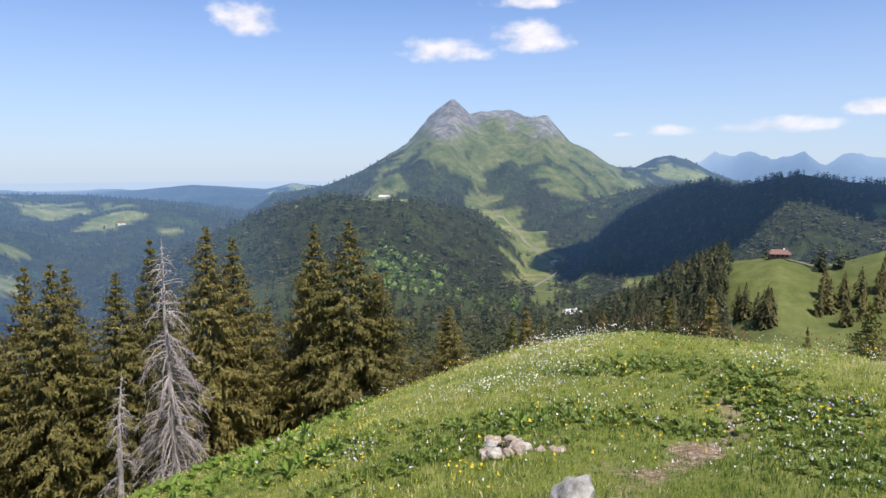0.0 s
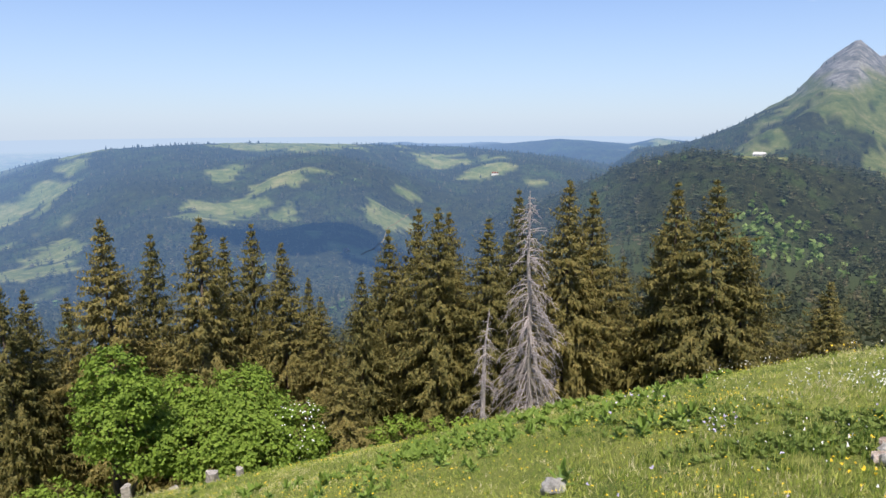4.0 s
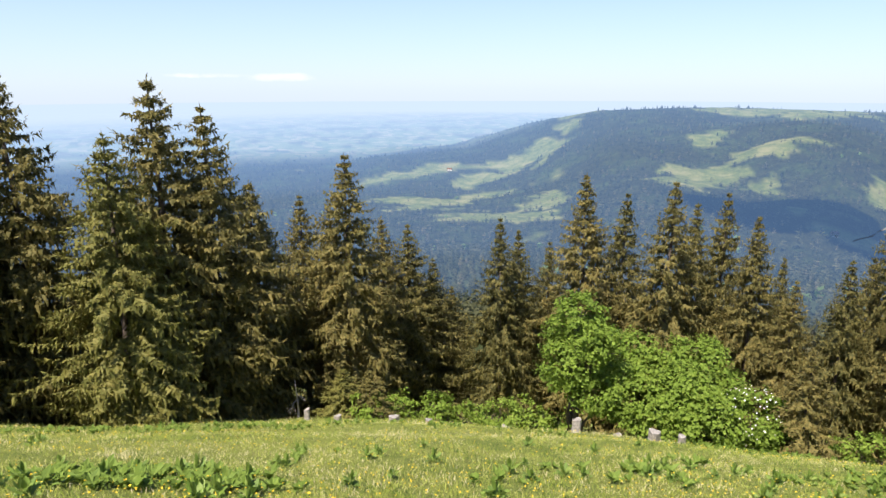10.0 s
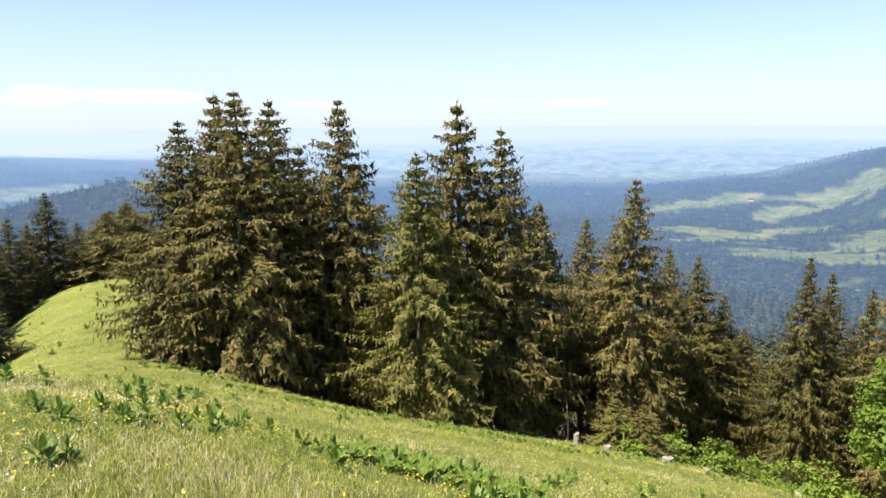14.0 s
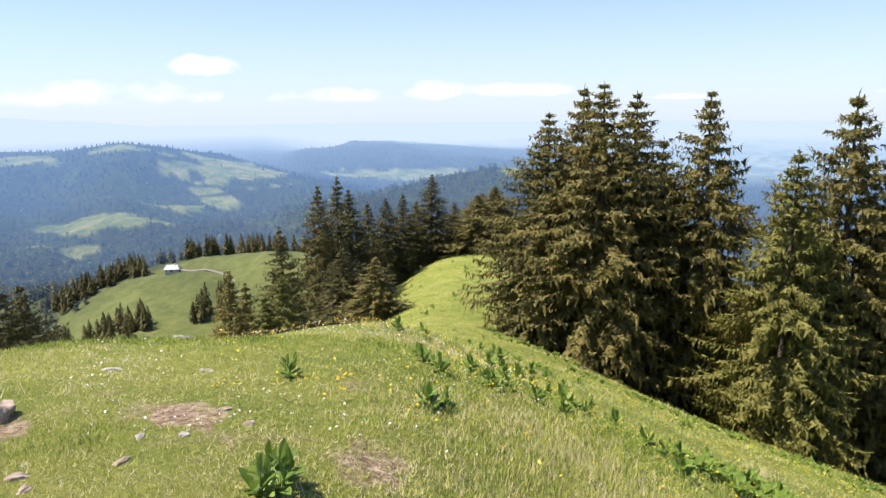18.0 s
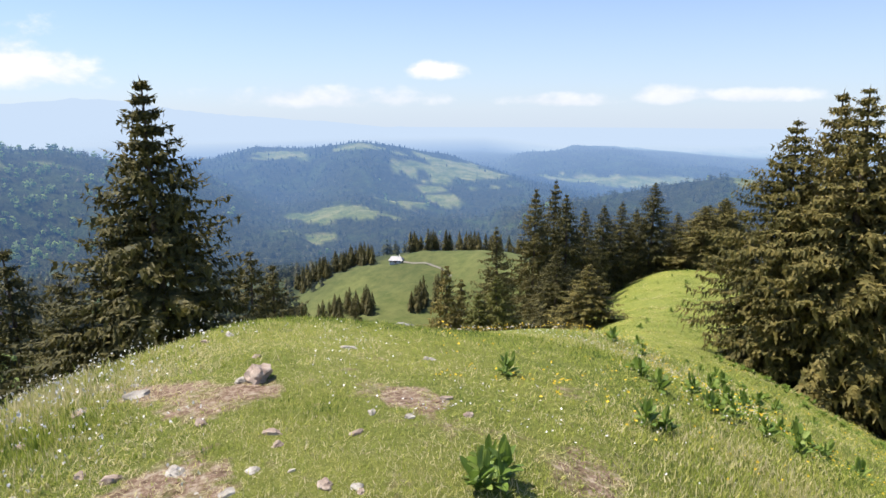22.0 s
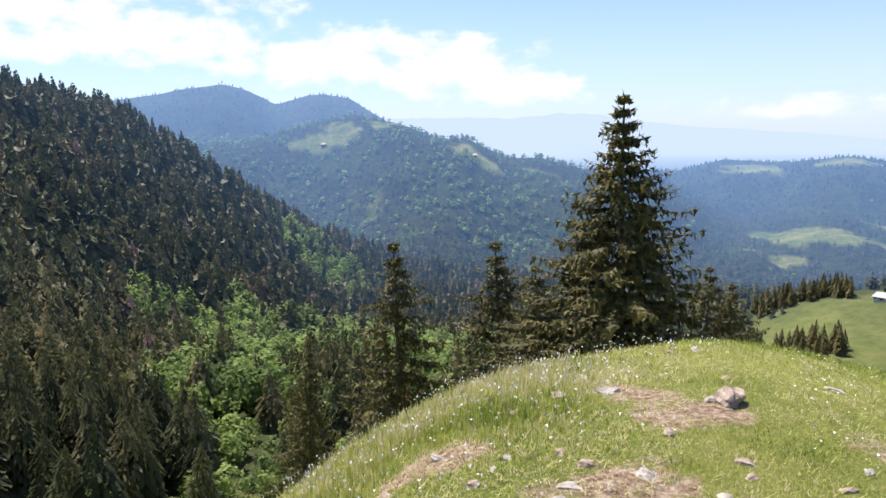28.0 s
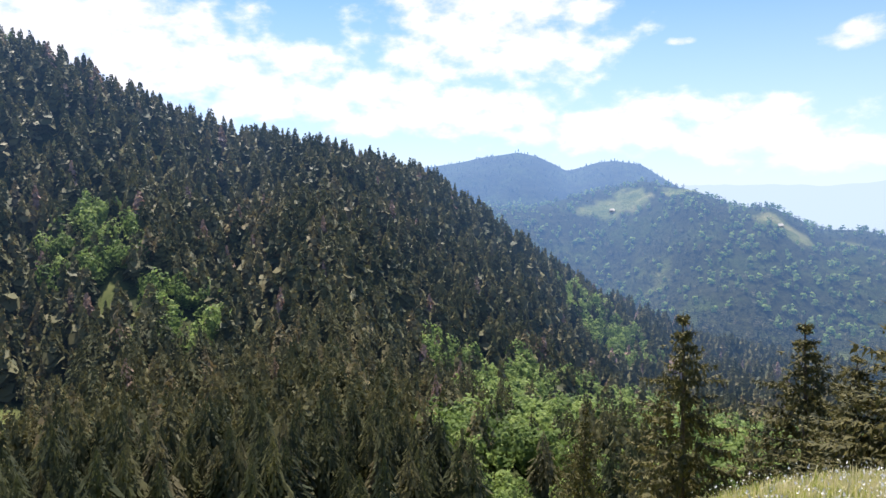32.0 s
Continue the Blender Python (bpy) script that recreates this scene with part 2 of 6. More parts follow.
def fbm(x, y, octaves=5):
    """Smooth pseudo-random relief in about -1..1."""
    rng = np.random.RandomState(7)
    out, amp = np.zeros_like(x), 0.5
    for k in range(octaves):
        for _ in range(3):
            a, ph = rng.uniform(0, 2 * math.pi, 2)
            out += amp / 2 * np.sin((x * math.cos(a) + y * math.sin(a)) * 2**k + ph + 1.3 * np.sin((x * math.sin(a) - y * math.cos(a)) * 2**k * 0.7 + ph * 2))
        amp *= 0.5
    return out


def hill_height(r, a, x, y, z, rc, front, back, heads, els):
    """The land z, raised where one hill stands above it."""
    rr = rc * (1 + 0.05 * np.sin(np.radians(a * 9.0)) + 0.03 * np.sin(np.radians(a * 23.0 + 40)))
    el = np.interp(a, [heads[0] - 12, *heads, heads[-1] + 12], [els[0] - 12, *els, els[-1] - 12])
    crest = EYE + rr * np.tan(np.radians(el))
    foot = z
    u = np.where(r < rr, (r - (rr - front)) / front, (rr + back - r) / back)
    u = np.clip(u, 0, 1)
    rough = fbm(x / (front * 0.16) + rc, y / (front * 0.16)) * front * 0.05 * (u * (1 - u) * 3 + 0.06)
    h = foot + (crest - foot) * (0.35 * u + 0.65 * step(u)) + rough * (u > 0)
    if rc in (2300, 2750):
        h += (0.3 - np.abs(fbm(x / 95 + rc, y / 95, 5))) * 80 * np.clip(u * 1.6, 0, 1) * np.clip((1 - u) * 1.6, 0.06, 1)
    if rc == 4300:
        h += (0.25 - np.abs(fbm(a * 1.1, a * 0.4 + 3, 4))) * 62 * u + fbm(x / 60, y / 60, 5) * 30 * u * (1.3 - u)
    return np.where((r < 130) | (u <= 0), z, np.maximum(z, h))


def land_height(r, az):
    r, az = np.asarray(r, float), np.asarray(az, float)
    shape = r.shape
    r, az = r.ravel(), az.ravel()
    a = np.mod(az + 300, 360) - 300
    x, y = r * np.sin(np.radians(az)), r * np.cos(np.radians(az))
    near = near_height(np.minimum(r, 130), az)
    w = step(np.log(np.maximum(r, 130) / 130) / math.log(450 / 130))
    z = near * (1 - w) + valley_height(r, az) * w
    z += np.where(r > 130, fbm(x / 160, y / 160) * np.clip((r - 130) / 300, 0, 1) * np.interp(r, [1800, 2400], [7, 1.2]), 0)
    for rc, front, back, heads, els in HILLS.values():
        turn = (a > heads[0] - 14) & (a < heads[-1] + 14) & (r > rc * 0.9 - front) & (r < rc * 1.1 + back)
        if not turn.any():
            continue
        z[turn] = hill_height(r[turn], a[turn], x[turn], y[turn], z[turn], rc, front, back, heads, els)
    z += np.where(r < 130, fbm(x / 1.7, y / 1.7, 4) * 0.05 * np.clip(r / 3, 0.2, 2.5) * np.clip((140 - r) / 60, 0, 1), 0)
    return z.reshape(shape)


def place(az, r, lift=0.0):
    z = float(land_height(np.array([r]), np.array([az]))[0])
    return Vector((r * math.sin(radians(az)), r * math.cos(radians(az)), z + lift))


def mesh_from(name, verts, faces_flat, sizes, smooth=False):
    """A mesh from arrays of corner places, corner numbers and corners per face."""
    me = bpy.data.meshes.new(name)
    verts = np.asarray(verts, np.float32)
    faces_flat, sizes = np.asarray(faces_flat, np.int32), np.asarray(sizes, np.int32)
    me.vertices.add(len(verts))
    me.vertices.foreach_set("co", verts.ravel())
    me.loops.add(len(faces_flat))
    me.loops.foreach_set("vertex_index", faces_flat)
    me.polygons.add(len(sizes))
    me.polygons.foreach_set("loop_start", np.concatenate([[0], np.cumsum(sizes)[:-1]]).astype(np.int32))
    me.polygons.foreach_set("use_smooth", np.full(len(sizes), smooth))
    me.update(calc_edges=True)
    return me


# ---- woods, pastures and painted haze of the land ----
# open pastures: heading, distance, half width in degrees, half depth in metres
PASTURES_EAST = [
    (5.5, 1433, 1.7, 150), (7.9, 1146, 1.9, 200), (8.8, 926, 2.3, 170), (9.3, 850, 2.0, 110), (11.4, 955, 1.0, 60), (3.9, 1440, 1.0, 110), (-4.9, 1150, 2.2, 90),
    (15.4, 2150, 3.0, 300), (18.8, 2835, 2.4, 170), (32.6, 1052, 0.9, 30), (16.1, 888, 1.6, 26), (10.8, 620, 1.2, 30),
]
PASTURES_NORTH = [
    (-57.8, 2172, 1.1, 107), (-59.4, 2027, 1.6, 95), (-62.0, 1981, 2.0, 120), (-65.0, 1922, 2.6, 90), (-69.5, 1549, 3.3, 120),
    (-64.7, 1703, 1.9, 70), (-64.1, 1240, 5.0, 110), (-59.7, 1366, 1.7, 130), (-72.3, 1948, 2.8, 50), (-47.5, 1395, 3.0, 110),
    (-43.0, 1359, 1.6, 50), (-42.8, 1564, 2.7, 75), (-47.2, 1747, 1.5, 50), (-41.2, 2230, 5.0, 150), (-46.3, 2280, 1.9, 120),
    (-29.7, 2174, 3.3, 80), (-26.1, 1944, 2.8, 62), (-34.5, 1385, 1.9, 95), (-36.8, 1085, 2.4, 22), (-32.2, 1615, 1.4, 24),
    (-40.2, 1146, 0.7, 32), (-12.1, 3400, 1.2, 200), (-68.1, 2032, 1.9, 59), (-56.6, 2300, 1.6, 90),
]
PASTURES_WEST = [
    (-138.3, 1926, 3.3, 170), (-142.6, 1843, 1.3, 46), (-147.5, 1386, 3.4, 66), (-139.3, 1608, 1.4, 40), (-141.9, 1540, 1.7, 36), (-149.7, 1247, 2.1, 24),
    (-152.0, 1286, 1.2, 40), (-152.5, 2046, 2.2, 70), (-115.5, 1330, 0.8, 60), (-125.3, 2499, 4.3, 90), (-121.1, 2552, 2.4, 60), (-129.1, 2426, 1.9, 80),
    (-226.2, 304, 1.1, 13), (-224.9, 284, 0.8, 10), (-185.4, 1455, 3.3, 48), (-181.6, 1461, 1.4, 40), (-174.1, 1278, 2.2, 36), (-146.4, 2003, 2.0, 50),
]
PASTURES = np.array(PASTURES_EAST + PASTURES_NORTH + PASTURES_WEST)


def turned(az):
    return np.mod(np.asarray(az, float) + 300, 360) - 300


def pasture_share(A, R):
    a = turned(A)
    x, y = R * np.sin(np.radians(A)), R * np.cos(np.radians(A))
    edge = fbm(x / 34, y / 34, 5) * 1.6 + fbm(x / 13 + 4, y / 13, 3) * 0.6
    best = np.full(R.shape, -9.0)
    for h, d, w, s in PASTURES:
        best = np.maximum(best, 1 - np.hypot((a - h) / w, (R - d) / s) + edge * 0.5)
    # pastures that cover a whole hilltop
    best = np.maximum(best, np.minimum(np.minimum((a - 22.6) / 1.5, (R - 235) / 30), (425 - R) / 20) + edge * 0.3)
    best = np.maximum(best, np.minimum(np.minimum((a + 152) / 3, (-126 - a) / 3), np.minimum((R - 330) / 25, (485 - R) / 20)) + edge * 0.4)
    # the grassy sides of the rocky peak
    best = np.maximum(best, np.minimum(np.minimum((a + 6) / 2, (13.5 - a) / 2), (R - 1560) / 130) - np.clip((fbm(x / 42 + 5, y / 42, 6) - np.interp(R, [1550, 1800, 2000, 2150, 2300], [-0.55, -0.32, -0.1, 0.12, 0.5])) * 7, -0.4, 3))
    return np.clip(best * 8 + 0.5, 0, 1)


def plain_share(A, R):
    a = turned(A)
    hill = np.interp(a, [-146, -138, -112, -106], [0, 1, 1, 0]) * np.interp(R, [3300, 3400], [1, 0])
    return np.clip(np.minimum((R - 2350) / 350, np.minimum((a + 136) / 6, (-50 - a) / 6)), 0, 1) * (1 - hill)


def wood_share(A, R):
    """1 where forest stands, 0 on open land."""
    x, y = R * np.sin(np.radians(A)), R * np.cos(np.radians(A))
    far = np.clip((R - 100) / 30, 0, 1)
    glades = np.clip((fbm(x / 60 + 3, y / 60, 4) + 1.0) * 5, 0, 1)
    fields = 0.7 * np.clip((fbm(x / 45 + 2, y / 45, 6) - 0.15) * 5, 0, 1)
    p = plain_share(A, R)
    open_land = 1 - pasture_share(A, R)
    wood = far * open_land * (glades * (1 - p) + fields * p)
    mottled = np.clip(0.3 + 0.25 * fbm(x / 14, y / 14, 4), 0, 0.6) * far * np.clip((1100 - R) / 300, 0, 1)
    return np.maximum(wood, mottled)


def rock_share(A, R, Z):
    a = turned(A)
    el = np.degrees(np.arctan2(Z - EYE, R))
    x, y = R * np.sin(np.radians(A)), R * np.cos(np.radians(A))
    n = fbm(x / 40, y / 40, 5) * 1.2
    top = (el - 2.0 + n * 0.9 - np.abs(a - 0.2) * 0.26) * 1.6
    rear = np.minimum((el - 1.7 + n) * 1.3, (a - 7.0 + n) * 1.0)
    left = np.minimum(el - 1.6 + n * 0.6, -2.2 - a + n) 
    return np.clip(np.maximum(np.maximum(top, rear), left), 0, 1) * (R > 1900) * (np.abs(a - 3) < 10)


# broadleaved stands on the steep opposite slope: heading, distance, half width in degrees, half depth in metres
LEAFY = [(-227.0, 345, 4.0, 40), (-221.5, 290, 4.2, 34), (-198.0, 290, 5.0, 30), (-192.5, 265, 7.0, 62), (-195.0, 190, 6.5, 50), (-191.0, 125, 8.0, 45), (-187.0, 500, 4.5, 60), (-184.0, 300, 8.0, 90), (-177.0, 230, 9.0, 90)]


def leafy_share(A, R):
    """Share of broadleaved trees in the forest."""
    a = turned(A)
    x, y = R * np.sin(np.radians(A)), R * np.cos(np.radians(A))
    n = fbm(x / 70 + 11, y / 70 + 4, 4)
    patch = np.zeros(np.shape(R))
    for h, d, w, q in LEAFY:
        patch = np.maximum(patch, np.clip(1.5 - 1.2 * ((a - h) / w)**2 - 1.2 * ((R - d) / q)**2 + 0.5 * n, 0, 1))
    south = np.clip((R - 900) / 100, 0, 1) * np.clip((-160 - a) / 10, 0, 1) * 0.5
    east = np.exp(-(((a + 3) / 4)**2 + ((R - 800) / 120)**2)) * 0.6
    return np.clip(patch * 0.9 + south + east + n * 0.22 - 0.08, 0, 0.95)


def haze_share(A, R):
    """Share of haze to paint over land and trees by distance; thicker towards the sun."""
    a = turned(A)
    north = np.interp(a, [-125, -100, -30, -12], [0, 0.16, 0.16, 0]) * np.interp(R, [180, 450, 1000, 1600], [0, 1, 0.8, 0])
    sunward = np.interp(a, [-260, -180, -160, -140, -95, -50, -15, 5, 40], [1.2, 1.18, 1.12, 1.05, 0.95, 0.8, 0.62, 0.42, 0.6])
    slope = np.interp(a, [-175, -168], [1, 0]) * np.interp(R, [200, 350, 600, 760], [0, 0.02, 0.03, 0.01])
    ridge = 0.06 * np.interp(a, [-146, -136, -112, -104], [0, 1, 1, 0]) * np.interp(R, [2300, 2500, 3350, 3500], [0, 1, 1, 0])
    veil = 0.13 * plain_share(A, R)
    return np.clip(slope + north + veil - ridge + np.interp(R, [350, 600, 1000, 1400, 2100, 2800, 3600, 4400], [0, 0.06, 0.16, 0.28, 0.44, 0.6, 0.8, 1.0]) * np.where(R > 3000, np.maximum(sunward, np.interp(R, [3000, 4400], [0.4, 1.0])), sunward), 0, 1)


def haze_glow(nt):
    """The haze as emission: bluer where it is thin, pale where it is thick."""
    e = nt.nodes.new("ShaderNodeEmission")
    nt.links.new(ramp_node(nt, attribute(nt, "painted_haze"), [(0.0, (0.11, 0.23, 0.46)), (0.45, (0.16, 0.3, 0.57)), (0.8, (0.27, 0.39, 0.585)), (0.97, (0.36, 0.45, 0.56))]), e.inputs["Color"])
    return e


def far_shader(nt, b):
    """Paints haze as a glow over the surface, after the share stored with the shape."""
    e = haze_glow(nt)
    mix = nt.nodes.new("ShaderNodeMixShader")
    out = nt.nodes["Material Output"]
    nt.links.new(attribute(nt, "painted_haze"), mix.inputs[0])
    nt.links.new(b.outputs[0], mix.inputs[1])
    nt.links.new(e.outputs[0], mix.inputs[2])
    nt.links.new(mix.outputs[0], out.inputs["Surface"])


def store(me, name, values):
    me.attributes.new(name, "FLOAT", "POINT").data.foreach_set("value", np.ascontiguousarray(values, np.float32).ravel())


# worn earth and lush herbs near the summit: heading, distance, half width and half depth in metres
EARTH = [
    (-159.6, 5.0, 0.4, 0.3), (-156.4, 4.6, 0.3, 0.3), (-167, 3.5, 0.42, 0.24), (-165.8, 3.0, 0.34, 0.16), (-177.4, 4.2, 0.26, 0.2), (-161, 2.9, 0.2, 0.12),
    (16, 6.1, 0.3, 0.55), (19.9, 7.2, 0.26, 0.6), (-141.5, 4.6, 0.14, 0.2), (-143, 12.4, 1.0, 0.6), (-152, 2.7, 0.25, 0.12),
]
HERBS = [
    (-2, 7.8, 1.2, 0.7), (15.3, 13.3, 1.2, 0.9), (20.6, 8.8, 0.55, 0.45), (24.3, 11.6, 0.5, 1.6), (28, 9.7, 1.0, 1.3), (5.5, 8.9, 1.2, 0.6), (12, 9.3, 0.9, 0.5),
    (-157.7, 3.9, 0.12, 0.14), (-154.3, 5.65, 0.3, 0.22), (-160.4, 3.15, 0.25, 0.14), (-172.8, 4.9, 0.6, 0.4), (-150.5, 4.4, 0.4, 0.32), (33, 7.5, 0.9, 0.9), (-9, 10, 1.0, 0.8),
]


def patch_share(A, R, rows):
    a = turned(A)
    best = np.zeros(np.shape(R))
    for h, r, w, d in rows:
        best = np.maximum(best, np.exp(-(np.radians(a - h) * r / w)**2 - ((R - r) / d)**2))
    return best


def bare_share(A, R):
    """Trodden earth on the summit."""
    a = turned(A)
    x, y = R * np.sin(np.radians(A)), R * np.cos(np.radians(A))
    n = fbm(x * 2.3, y * 2.3, 5)
    n2 = fbm(x * 4.5 + 9, y * 4.5, 4)
    top = np.clip((10.5 - R) / 5, 0, 1) * np.clip((-112 - a) / 30, 0, 1) * np.clip((a + 204) / 24, 0, 1)
    path = np.exp(-(np.radians(a - np.interp(R, [5, 6, 7.2, 8.7, 13.5, 20], [13, 16, 19.9, 23.2, 21.6, 20])) * R / 0.22)**2) * np.clip((R - 4) / 2, 0, 1) * np.clip((18 - R) / 4, 0, 1) * (a > -20)
    trail = np.exp(-((a + 125 + R * 0.5) / (22 / np.maximum(R, 2)))**2) * np.clip((18 - R) / 6, 0, 1) * 0.3
    worn = np.clip(patch_share(A, R, EARTH) * 1.7 + 1.3 * n + 1.9 * n2 - 0.85, 0, 0.47) * (patch_share(A, R, EARTH) > 0.05)
    return np.clip(worn + path * (0.6 + n * 0.5) + trail * (0.3 + n) + top * (n * 0.45 + n2 * 0.6 - 0.05), 0.17 * top, 0.9)


def make_land_materials():
    m, nt, b = material("mountain_pasture", 0.95)
    p = position(nt)
    b.inputs["Specular IOR Level"].default_value = 0.1
    fine = ramp_node(nt, noise_node(nt, 26.0, 10, 0.8, p), [(0.36, (0.06, 0.078, 0.015)), (0.5, (0.185, 0.205, 0.04)), (0.62, (0.36, 0.345, 0.115))])
    broad = ramp_node(nt, noise_node(nt, 0.35, 6, 0.65, p), [(0.38, (0.11, 0.15, 0.026)), (0.58, (0.24, 0.25, 0.058))])
    grass = mix_node(nt, 0.5, fine, broad)
    earth = ramp_node(nt, noise_node(nt, 17.0, 9, 0.75, p), [(0.36, (0.1, 0.06, 0.038)), (0.5, (0.32, 0.215, 0.145)), (0.62, (0.56, 0.46, 0.34))])
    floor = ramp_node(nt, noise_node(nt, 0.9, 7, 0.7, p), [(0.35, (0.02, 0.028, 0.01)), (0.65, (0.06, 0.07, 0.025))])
    alp = ramp_node(nt, noise_node(nt, 0.12, 8, 0.7, p), [(0.35, (0.075, 0.095, 0.024)), (0.65, (0.15, 0.155, 0.05))])
    grass = mix_node(nt, attribute(nt, "alp"), grass, alp)
    ragged = math_node(nt, "ADD", attribute(nt, "bare"), math_node(nt, "MULTIPLY_ADD", noise_node(nt, 7.0, 8, 0.75, p), 2.0, -1.0))
    col = mix_node(nt, ramp_node(nt, ragged, [(0.3, (0, 0, 0)), (0.75, (1, 1, 1))]), grass, earth)
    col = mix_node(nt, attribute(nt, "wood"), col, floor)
    nt.links.new(col, b.inputs["Base Color"])
    bump_node(nt, b, noise_node(nt, 40.0, 9, 0.75, p), 0.9, 0.05)
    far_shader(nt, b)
    d, nt, b = material("distance", 0.95)
    p = position(nt)
    b.inputs["Specular IOR Level"].default_value = 0.05
    grass = ramp_node(nt, noise_node(nt, 0.02, 9, 0.75, p), [(0.36, (0.06, 0.085, 0.024)), (0.5, (0.125, 0.14, 0.042)), (0.64, (0.215, 0.2, 0.085))])
    lush = ramp_node(nt, noise_node(nt, 0.02, 9, 0.75, p), [(0.36, (0.09, 0.12, 0.03)), (0.5, (0.18, 0.2, 0.055)), (0.64, (0.31, 0.28, 0.11))])
    grass = mix_node(nt, attribute(nt, "lush"), grass, lush)
    cells = nt.nodes.new("ShaderNodeTexVoronoi")
    cells.inputs["Scale"].default_value = 0.03
    nt.links.new(p, cells.inputs["Vector"])
    field = ramp_node(nt, noise_node(nt, 3.0, 2, 0.5, cells.outputs["Color"]), [(0.3, (0.09, 0.16, 0.05)), (0.5, (0.2, 0.25, 0.09)), (0.62, (0.38, 0.33, 0.18)), (0.75, (0.13, 0.2, 0.07))])
    grass = mix_node(nt, attribute(nt, "plain"), grass, field)
    wood = ramp_node(nt, noise_node(nt, 0.06, 9, 0.8, p), [(0.32, (0.016, 0.02, 0.01)), (0.55, (0.045, 0.048, 0.02)), (0.72, (0.09, 0.1, 0.035))])
    light_wood = ramp_node(nt, noise_node(nt, 0.09, 8, 0.8, p), [(0.35, (0.03, 0.05, 0.012)), (0.6, (0.13, 0.19, 0.045))])
    wood = mix_node(nt, math_node(nt, "MULTIPLY", ramp_node(nt, noise_node(nt, 0.011, 7, 0.75, p), [(0.48, (0, 0, 0)), (0.66, (1, 1, 1))]), 0.4), wood, light_wood)
    stone = ramp_node(nt, noise_node(nt, 0.035, 9, 0.75, p), [(0.32, (0.06, 0.06, 0.055)), (0.5, (0.19, 0.18, 0.155)), (0.68, (0.4, 0.37, 0.32))])
    col = mix_node(nt, attribute(nt, "wood"), grass, wood)
    col = mix_node(nt, attribute(nt, "rock"), col, stone)
    nt.links.new(col, b.inputs["Base Color"])
    bump_node(nt, b, noise_node(nt, 0.05, 9, 0.8, p), 1.0, 9.0)
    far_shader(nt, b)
    return m, d


pasture_material, distance_material = make_land_materials()
HEADS = np.concatenate([np.arange(-250, 45, 0.36), np.arange(45, 110, 1.5)])
NEAR_RINGS = np.concatenate([np.geomspace(0.4, 2.0, 12), np.geomspace(2.1, 14, 75), np.geomspace(14.6, 130, 48), np.geomspace(134, 820, 60)])
FAR_RINGS = np.concatenate([[820.0], np.geomspace(832, 4880, 125)])


def ring_sheet(name, rings, mat):
    A, R = np.meshgrid(HEADS, rings)
    Z = land_height(R, A)
    v = np.stack([R * np.sin(np.radians(A)), R * np.cos(np.radians(A)), Z], -1).reshape(-1, 3)
    n, m = len(HEADS), len(rings)
    i, j = np.meshgrid(np.arange(m - 1), np.arange(n), indexing="ij")
    j2 = (j + 1) % n
    f = np.stack([i * n + j, (i + 1) * n + j, (i + 1) * n + j2, i * n + j2], -1)[:, :, ::-1].reshape(-1, 4)
    if rings[0] < 1:
        f = np.concatenate([f, f[:0]])
    flat, sizes = f.ravel(), np.full(len(f), 4)
    if rings[0] < 1:
        flat, sizes = np.concatenate([np.arange(n)[::-1], flat]), np.concatenate([[n], sizes])
    me = mesh_from(name, v, flat, sizes, True)
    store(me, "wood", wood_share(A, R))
    store(me, "bare", bare_share(A, R))
    store(me, "rock", rock_share(A, R, Z))
    store(me, "plain", plain_share(A, R))
    store(me, "lush", 1 - np.clip((R - 1500) / 150, 0, 1) * np.clip((turned(A) + 9) / 2, 0, 1) * np.clip((16 - turned(A)) / 2, 0, 1))
    store(me, "alp", np.clip((R - 130) / 120, 0, 1))
    store(me, "painted_haze", haze_share(A, R))
    me.materials.append(mat)
    return new(name, me)


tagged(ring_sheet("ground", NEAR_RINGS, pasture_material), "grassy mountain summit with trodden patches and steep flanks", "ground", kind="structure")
tagged(ring_sheet("backdrop", FAR_RINGS, distance_material), "distant hills under painted haze, with forests, pastures and a wide plain", "distant hills", kind="structure")

# ---- helpers for things ----


def part(name, me, parent, label=""):
    """Links a mesh as one part under a thing."""
    ob = new(name, me)
    ob.parent = parent
    if label:
        ob["label"] = label
    return ob


def thing(name, m, label, category, group=""):
    ob = new(name)
    ob.empty_display_size = 0.3
    ob.matrix_basis = m
    return tagged(ob, label, category, group)


def quads_mesh(name, v, mat):
    v = v.reshape(-1, 3)
    me = mesh_from(name, v, np.arange(len(v)), np.full(len(v) // 4, 4))
    me.materials.append(mat)
    return me


def unit(v):
    return v / np.maximum(np.linalg.norm(v, axis=-1, keepdims=True), 1e-9)


def tube(points, radii, sides=7):
    """A tapering tube along points: verts and flat quads."""
    points, radii = np.asarray(points, float), np.asarray(radii, float)
    t = unit(np.gradient(points, axis=0))
    ref = np.where(np.abs(t[:, 2:3]) > 0.9, [[1.0, 0, 0]], [[0, 0, 1.0]])
    a = unit(np.cross(t, ref))
    b = np.cross(t, a)
    ang = np.arange(sides) * 2 * math.pi / sides
    ring = np.cos(ang)[None, :, None] * a[:, None] + np.sin(ang)[None, :, None] * b[:, None]
    v = (points[:, None] + ring * radii[:, None, None]).reshape(-1, 3)
    i, j = np.meshgrid(np.arange(len(points) - 1), np.arange(sides), indexing="ij")
    j2 = (j + 1) % sides
    f = np.stack([i * sides + j, i * sides + j2, (i + 1) * sides + j2, (i + 1) * sides + j], -1).reshape(-1, 4)
    return v, f


